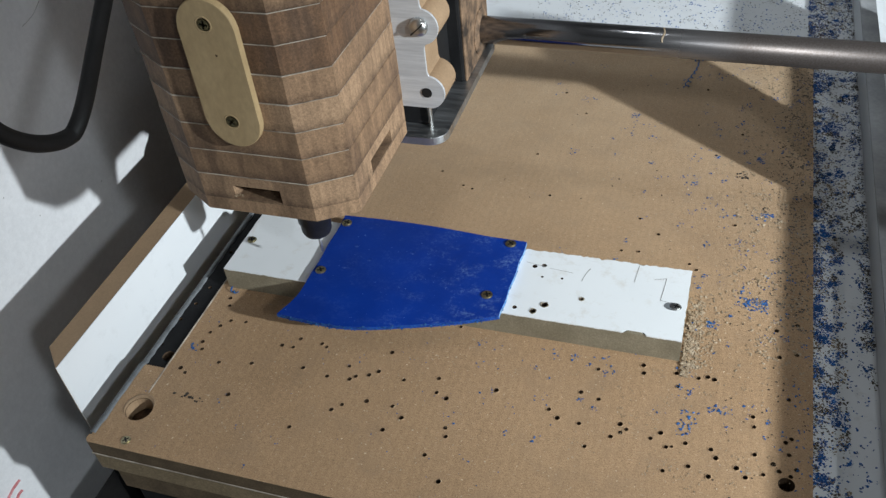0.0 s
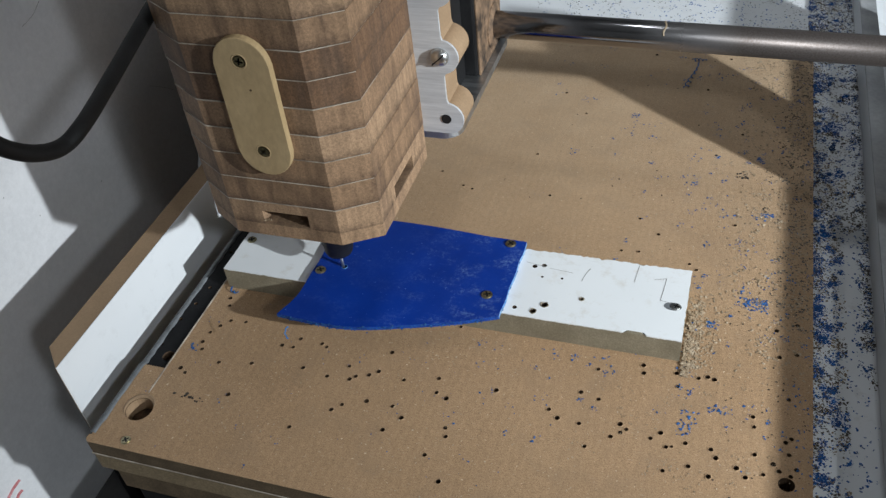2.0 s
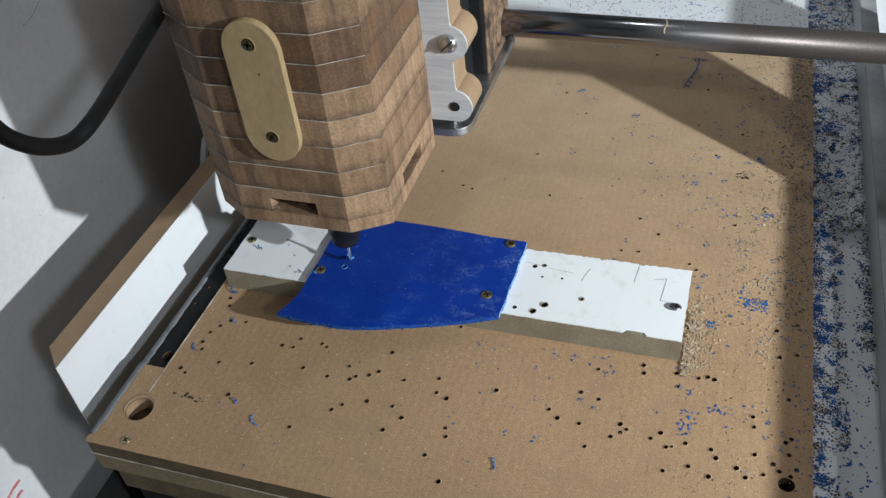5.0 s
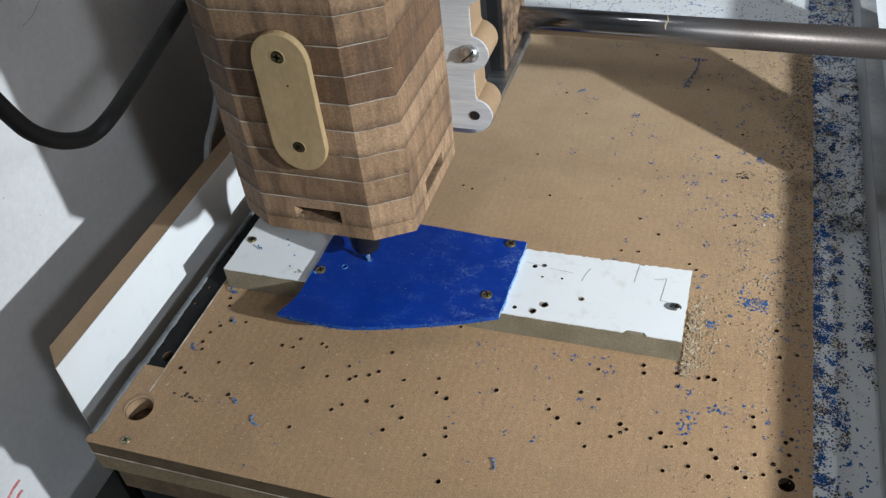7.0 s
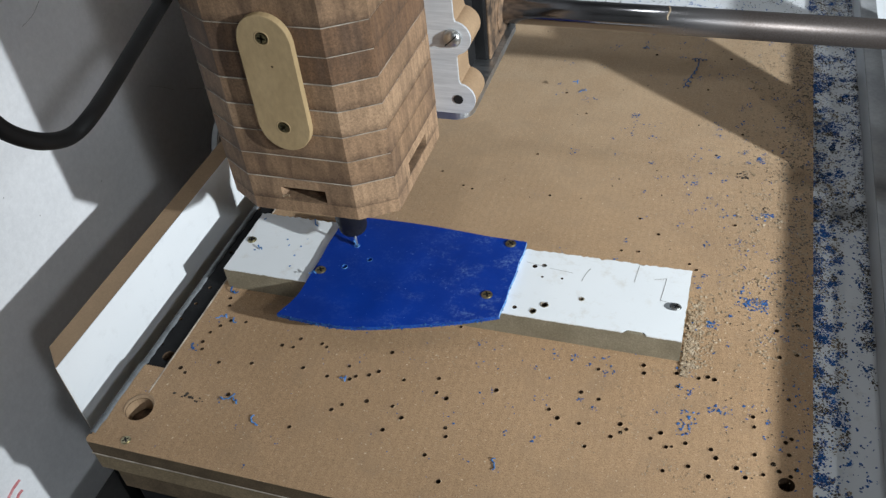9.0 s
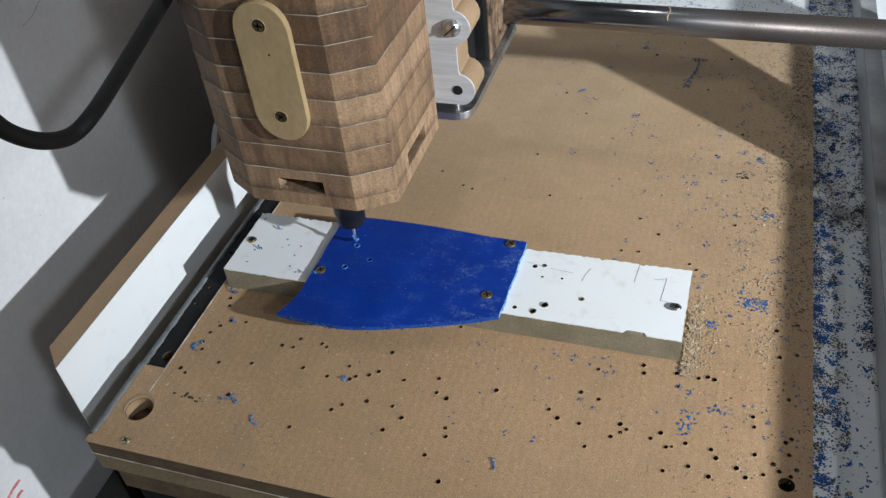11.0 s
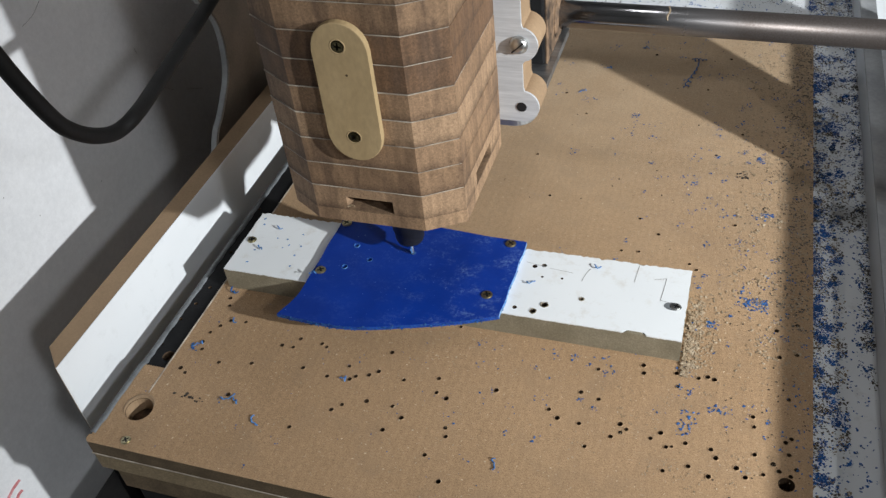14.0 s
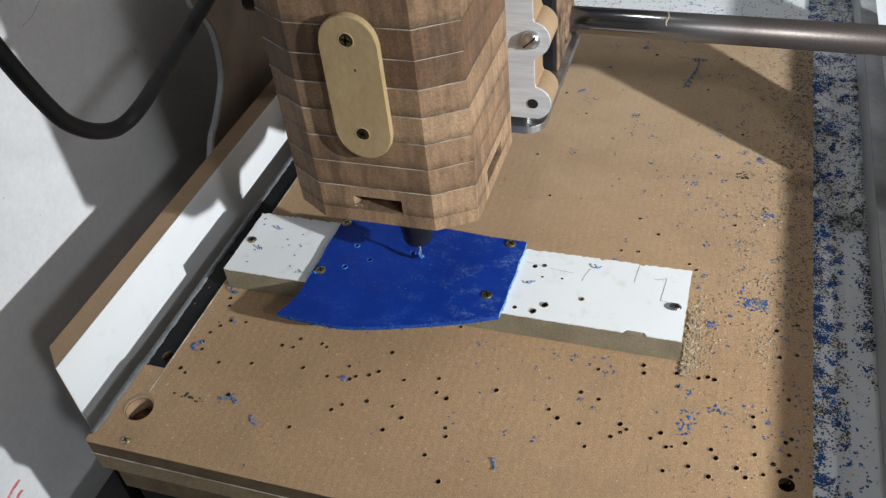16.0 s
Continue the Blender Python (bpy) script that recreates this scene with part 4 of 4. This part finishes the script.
def swarf():
    # the channel between bed and guard: thick by the bed, thinner in the middle, thick again in the corner
    z = -0.0305
    heap = [("dark_dust", "grey dust heaped along the bed in the white channel", CHIP_GREY, 12, 0.0010, 3600, 150, 0.0050),
            ("wood_dust", "brown wood dust heaped along the bed in the white channel", CHIP_WOOD, 18, 0.0009, 3600, 150, 0.0050),
            ("blue_swarf", "blue plastic swarf heaped in the white channel", CHIP_DEEP, 11, 0.0010, 5200, 130, 0.0034)]
    for name, label, mat, seed, size, n, clumps, spread in heap:
        clustered(name, label, X1 + 0.0006, X1 + 0.0260, -0.2, 0.22, z, n, mat, seed, size, clumps, spread, 2.3)
        clustered(name, label, X1 + 0.0006, X1 + 0.0360, 0.20, 0.60, z, n, mat, seed + 40, size, clumps, spread, 1.7)
    clustered("blue_swarf", "dense clumps of blue swarf in the white channel", X1 + 0.001, X1 + 0.021, -0.2, 0.60, z, 6800, CHIP_DEEP, 35, 0.00095, 55, 0.0036, 1.3)
    clustered("blue_swarf", "single blue flakes strewn over the white channel", X1 + 0.01, 0.2065, -0.2, 0.60, z, 1500, CHIP_DEEP, 31, 0.0010, 420, 0.004)
    clustered("blue_swarf", "thin blue swarf along the low guard board", 0.1960, 0.2068, 0.06, 0.60, z, 1500, CHIP_DEEP, 32, 0.0010, 130, 0.0035, 0.5)
    clustered("dark_dust", "dark dust in the corner under the side board", 0.1985, 0.2072, 0.05, 0.60, z, 3000, CHIP_GREY, 19, 0.0009, 130, 0.0042, 0.4)
    clustered("blue_swarf", "blue plastic swarf spread on the white base", -0.12, 0.2065, 0.440, 0.75, z, 2600, CHIP_DEEP, 13, 0.0012, 600, 0.010)
    clustered("dark_dust", "grit on the white base board", -0.12, 0.2065, 0.440, 0.75, z, 2600, CHIP_DARK, 14, 0.0010, 500, 0.010)
    # the far and right part of the bed
    clustered("blue_swarf", "scattered blue plastic swarf on the bed", -0.06, X1, -0.06, 0.435, 0.0, 1600, CHIP_BLUE, 15, 0.0009, 260, 0.0032, 0.55)
    clustered("wood_dust", "pale wood dust scattered on the bed", 0.0, X1, -0.07, 0.435, 0.0, 3400, CHIP_WOOD, 16, 0.0006, 420, 0.006, 0.45)
    clustered("dark_dust", "dark grit along the edge of the bed", 0.10, X1, -0.07, 0.435, 0.0, 450, CHIP_DARK, 17, 0.0007, 300, 0.006, 0.4)
    clustered("dark_dust", "brown dirt caked along the rim of the bed", 0.138, X1, 0.06, 0.435, 0.0, 1900, CHIP_GREY, 33, 0.0010, 260, 0.006, 0.6)
    clustered("wood_dust", "wood crumbs caked along the rim of the bed", 0.138, X1, 0.06, 0.435, 0.0, 1500, CHIP_WOOD, 34, 0.0010, 260, 0.006, 0.6)
    clustered("wood_dust", "fine pale fibres all over the bed", -0.22, 0.13, -0.115, 0.435, 0.0, 1300, CHIP_WOOD, 20, 0.0007, 400, 0.02)
    clustered("blue_swarf", "stray specks of blue on the bed", -0.24, 0.0, -0.115, 0.02, 0.0, 130, CHIP_BLUE, 24, 0.0007, 60, 0.006)
    clustered("wood_dust", "pale wood crumbs near the edge of the bed", 0.10, 0.160, 0.02, 0.435, 0.0, 1700, CHIP_WOOD, 25, 0.0013, 330, 0.006, 0.7)
    clustered("dark_dust", "dark specks scattered over the bed", -0.08, X1, 0.06, 0.435, 0.0, 180, CHIP_DARK, 27, 0.0009, 300, 0.012, 0.8)
    scatter("dark_dust", "dark lumps of dust on the bed", [(0.114, 0.218, 0.004, 0.004, 0, 22), (0.132, 0.178, 0.003, 0.003, 0, 10), (-0.207, -0.074, 0.007, 0.002, 0, 12), (-0.193, -0.075, 0.005, 0.002, 0, 6)], CHIP_DARK, 26, 0.0014)
    # chips piled against the end of the block
    scatter("wood_chips", "pale wood chips heaped at the end of the block", [(0.0935, 0.045, 0.005, 0.032, 0.0, 420), (0.0915, 0.036, 0.0025, 0.028, 0.0010, 300), (0.101, 0.05, 0.007, 0.035, 0.0, 160)], CHIP_WOOD, 21, 0.0012)
    scatter("dark_dust", "dark chips at the end of the block", [(0.0905, 0.035, 0.002, 0.026, 0.0, 50)], CHIP_DARK, 22, 0.0011)
    # tufts of blue shaving on the bed
    scatter("blue_swarf", "tufts of blue shaving on the bed", [(0.130, 0.079, 0.007, 0.006, 0, 70), (0.122, 0.084, 0.006, 0.008, 0, 50), (0.095, -0.029, 0.004, 0.005, 0, 30), (0.098, -0.022, 0.005, 0.006, 0, 22), (0.113, -0.011, 0.006, 0.003, 0, 30), (0.103, 0.056, 0.003, 0.003, 0, 25), (0.094, 0.238, 0.002, 0.002, 0, 20), (0.126, 0.239, 0.003, 0.004, 0, 30), (0.024, 0.286, 0.003, 0.003, 0, 20), (0.134, 0.172, 0.005, 0.002, 0, 40), (-0.221, -0.036, 0.003, 0.003, 0, 14)], CHIP_BLUE, 23, 0.0011)
    curls = [((0.064, 0.357), 1.48, 0.046, "bed"), ((0.068, 0.384), 0.5, 0.012, "bed"), ((-0.2185, 0.0185), 0.0, 0.007, "bed"), ((0.185, 0.31), 1.7, 0.012, "channel")]
    for (x, y), a, length, where in curls:
        ob = curl("blue_curl", length, 0.0019, 0.0006, int(x * 1e4) % 97, CHIP_BLUE, "curled blue plastic shaving lying on the " + where)
        ob.matrix_basis = pose(x, y, 0.0012 if where == "bed" else -0.029, 0, 0, math.degrees(a))


def curl(name, length, r, thick, seed, mat, label):
    """A curled ribbon of swarf about its own middle."""
    rnd = random.Random(seed)
    turns = length / (0.0030 if length < 0.02 else 0.0072)
    n = int(turns * 10)
    path = []
    for i in range(n + 1):
        t = i / n
        a = 2 * math.pi * turns * t + rnd.uniform(-0.2, 0.2)
        rr = r * (0.6 + 0.5 * math.sin(3.1 * t + seed))
        path.append(((t - 0.5) * length, rr * math.cos(a) + 0.0016 * math.sin(4 * t + seed), max(-0.0008, rr * 0.7 * math.sin(a))))
    ob = part(name, sweep(path, thick, 6, 0.5), mat)
    return tagged(ob, label, "plastic shaving")


MOVING = {}


def flying_curls():
    """Shavings thrown off by the cutter: each lies inside the uncut sheet until it is cut, then flies to its resting place."""
    spec = [(-0.153, -0.082, 0, 1.9, 0, 0.011, -50), (-0.004, -0.078, 0, 2.1, 0, 0.010, 80), (-0.027, 0.317, 0, 2.7, 0, 0.010, 20),
            (-0.157, 0.026, 0.0225, 3.0, 0, 0.006, 40), (-0.208, 0.047, 0.0185, 2.8, 0, 0.006, 10), (-0.205, -0.008, 0, 3.2, 0, 0.005, 0),
            (-0.178, -0.069, 0, 7.6, 1, 0.012, 35), (-0.243, -0.022, -0.003, 6.6, 1, 0.008, 20), (-0.220, -0.033, 0, 8.8, 2, 0.010, 15),
            (-0.112, -0.039, 0, 8.6, 2, 0.006, -10), (-0.172, -0.071, 0, 3.4, 0, 0.006, 0), (-0.203, 0.070, 0.0185, 8.9, 2, 0.005, 30),
            (0.028, 0.075, 0.0185, 13.2, 3, 0.006, 10), (-0.012, 0.052, 0.0185, 12.9, 3, 0.007, 5), (-0.232, 0.030, -0.003, 13.6, 3, 0.007, 60),
            (-0.010, 0.36, 0, 8.8, 2, 0.006, 0), (0.018, 0.40, 0, 8.7, 2, 0.007, 30)]
    # crumbs that drop on the bare end of the block
    rnd = random.Random(77)
    spec += [(rnd.uniform(-0.221, -0.170), rnd.uniform(0.028, 0.081), 0.0178, t, hole, 0.0030, rnd.uniform(-60, 60))
             for t, hole in ((2.2, 0), (2.7, 0), (3.1, 0), (3.6, 0), (6.8, 1), (7.2, 1), (8.6, 2), (8.8, 2), (9.4, 2), (9.7, 2), (13.1, 3), (13.4, 3), (13.8, 3), (14.4, 3))]
    for k, (x, y, z, t, hole, length, turn) in enumerate(spec):
        if length < 0.004:
            bm = bmesh.new()
            shard(bm, Vector((0, 0, -0.0004)), rnd.uniform(0.0006, 0.0012), rnd)
            ob = tagged(part("blue_crumb", bm, CHIP_PALE), "blue plastic crumb thrown from the drill hole", "plastic shaving")
        else:
            ob = curl("blue_curl", length * 0.75, 0.0011, 0.0005, k + 3, CHIP_PALE, "curled blue shaving thrown from the drill hole")
        MOVING[ob] = (x, y, z, t, hole, turn)


def plugs():
    """The discs of sheet that the bit drills away."""
    out = []
    for x, y in DRILLED:
        ob = tagged(part("drilled_disc", lathe([(BORE - 0.00004, -0.0028), (BORE - 0.00004, 0.0)], 14), BLUE), "blue disc drilled out of the sheet", "plastic disc")
        out.append(ob)
    return out


def burrs():
    """Ragged pale rims that the bit pushes up round its holes; they lie inside the sheet until then."""
    out = []
    for k in range(len(DRILLED)):
        rnd, bm, rows, n = random.Random(50 + k), bmesh.new(), [], 26
        for i in range(n):
            a, w, h = 2 * math.pi * i / n, rnd.uniform(0.00015, 0.0005), rnd.uniform(0.0001, 0.0005)
            rows.append([bm.verts.new((q * math.cos(a), q * math.sin(a), z)) for q, z in ((BORE + 0.0001, -0.0008), (BORE + 0.0001, h), (BORE + w, h * 0.5), (BORE + w + 0.0003, -0.0008))])
        for i in range(n):
            p, q = rows[i], rows[(i + 1) % n]
            for j in range(4):
                bm.faces.new((p[j], p[(j + 1) % 4], q[(j + 1) % 4], q[j]))
        out.append(tagged(part("burr_ring", bm, CHIP_PALE), "ragged pale blue burr round a drilled hole", "burr"))
    return out


# ---------------------------------------------------------------- what moves
HEAD = [(0, 0, 0, 0), (0.5, 3.3, 3.3, -6.9), (1.0, 7.1, 7.6, -15.4), (1.5, 7.6, 9.6, -23.2), (2.0, 7.4, 9.1, -23.9), (2.5, 7.4, 9.1, -24.6), (3.0, 7.4, 9.1, -25.3), (3.5, 7.4, 9.0, -26.0), (4.0, 7.3, 9.1, -17.0),
        (4.4, 7.6, 9.3, -16.4), (5.0, 12.5, 12.4, -16.4), (5.6, 19.5, 17.2, -17.2), (6.0, 22.6, 18.4, -20.5), (6.5, 22.4, 18.7, -25.2), (7.0, 23.2, 18.4, -25.6), (7.5, 21.5, 19.6, -18.8), (8.0, 14.1, 26.2, -16.4), (8.5, 9.0, 31.0, -21.2), (9.0, 8.5, 31.9, -23.6),
        (9.6, 8.4, 31.6, -25.6), (10.0, 8.4, 31.4, -24.0), (10.5, 8.5, 31.3, -17.2), (11.1, 9.2, 31.1, -16.3), (11.5, 15.7, 30.9, -16.3), (12.0, 31.4, 30.9, -16.6), (12.5, 46.9, 31.1, -16.7), (13.0, 50.3, 31.3, -22.9), (13.5, 50.3, 31.4, -24.1), (14.0, 50.4, 31.3, -24.8), (14.5, 50.8, 31.0, -25.5), (15.0, 50.9, 31.0, -26.6), (15.5, 50.3, 31.2, -18.2), (16.0, 59.6, 23.4, -16.5)]


def motions():
    pick = bpy.data.objects
    head, car, gan, cab = pick["router_head"], pick["carriage"], pick["gantry"], pick["power_cable"]
    rows = [(t, x / 1000, y / 1000, z / 1000) for t, x, y, z in HEAD]
    walk(head, [(t, pose(x, y, z)) for t, x, y, z in rows])
    walk(car, [(t, pose(x, y, 0)) for t, x, y, z in rows])
    walk(gan, [(t, pose(0, y, 0)) for t, x, y, z in rows])
    # the loose loop swings and drops as the head sets off, then follows it
    sway = [(0, -11.9, 9.8, 22), (0.5, -15.6, 10.2, 12), (1.0, -18.0, 10.4, 5), (1.5, -18.5, 9.4, 1), (3.5, -16.4, 5.9, 0), (4.0, -15.9, 8.2, 0), (7.0, 5.0, 0, -3), (8.0, -1.1, 5.9, -2), (9.0, -8.7, 9.1, -1), (11.2, -8.0, 9.0, -1), (11.5, -5.2, 8.2, -2), (12.5, 26.0, -6.4, -4), (13.0, 26.5, -9.5, -5), (14.5, 26.6, -11.2, -5), (16.0, 29.7, -10.1, -4)]
    walk(cab, [(t, pose(-0.1646, -0.1130 + 0.00075 * a, 0.2186 + 0.00075 * (b + 4.0))) for t, a, b, c in sway])
    upper = pick["cord_upper"]
    joint = upper.location.copy()
    walk(upper, [(t, pose(joint.x, joint.y, joint.z, c, 0, 0)) for t, a, b, c in sway])
    for ob, (x, y, z, t, hole, turn) in MOVING.items():
        hx, hy = DRILLED[hole]
        start, rest = pose(hx, hy, 0.012, 0, 0, turn), pose(x, y, z + 0.0007, 0, 0, turn)
        up = pose(hx + (x - hx) * 0.35, hy + (y - hy) * 0.35, 0.034, 30, 20, turn - 25)
        walk(ob, [(0, start), (t - 0.1, start), (t + 0.05, up), (t + 0.3, rest), (t + 0.5, rest), (16.0, rest)])
    # one shaving winds itself round the bit and rides with it
    hx, hy = DRILLED[0]
    ride = [(0, pose(hx, hy, 0.012, 0, 80, 0)), (1.9, pose(hx, hy, 0.012, 0, 80, 0))]
    ride += [(t, pose(AXIS[0] + x, AXIS[1] + y, max(BIT + 0.004 + z, 0.0235), 0, 80, 0)) for t, x, y, z in rows if t > 2.2]
    walk(TUFT, ride)
    for ob, (x, y), t in zip(DISCS, DRILLED, (1.3, 6.1, 8.3, 12.8)):
        a, b = pose(x, y, SHEET_TOP + 0.0004), pose(x, y, SHEET_TOP - 0.0075)
        walk(ob, [(0, a), (t, a), (t + 0.4, b), (16.0, b)])
    for ob, (x, y), t in zip(RIMS, DRILLED, (1.5, 6.3, 8.5, 13.0)):
        a, b = pose(x, y, SHEET_TOP - 0.0018), pose(x, y, SHEET_TOP + 0.0004)
        walk(ob, [(0, a), (t, a), (t + 0.3, b), (16.0, b)])


room()
machine_table()
guards()
block()
sheet()
router_head()
carriage()
gantry()
cable()
swarf()
flying_curls()
DISCS = plugs()
RIMS = burrs()
TUFT = curl("blue_curl", 0.009, 0.0030, 0.0008, 41, CHIP_PALE, "pale blue shaving wound round the drill bit")
motions()
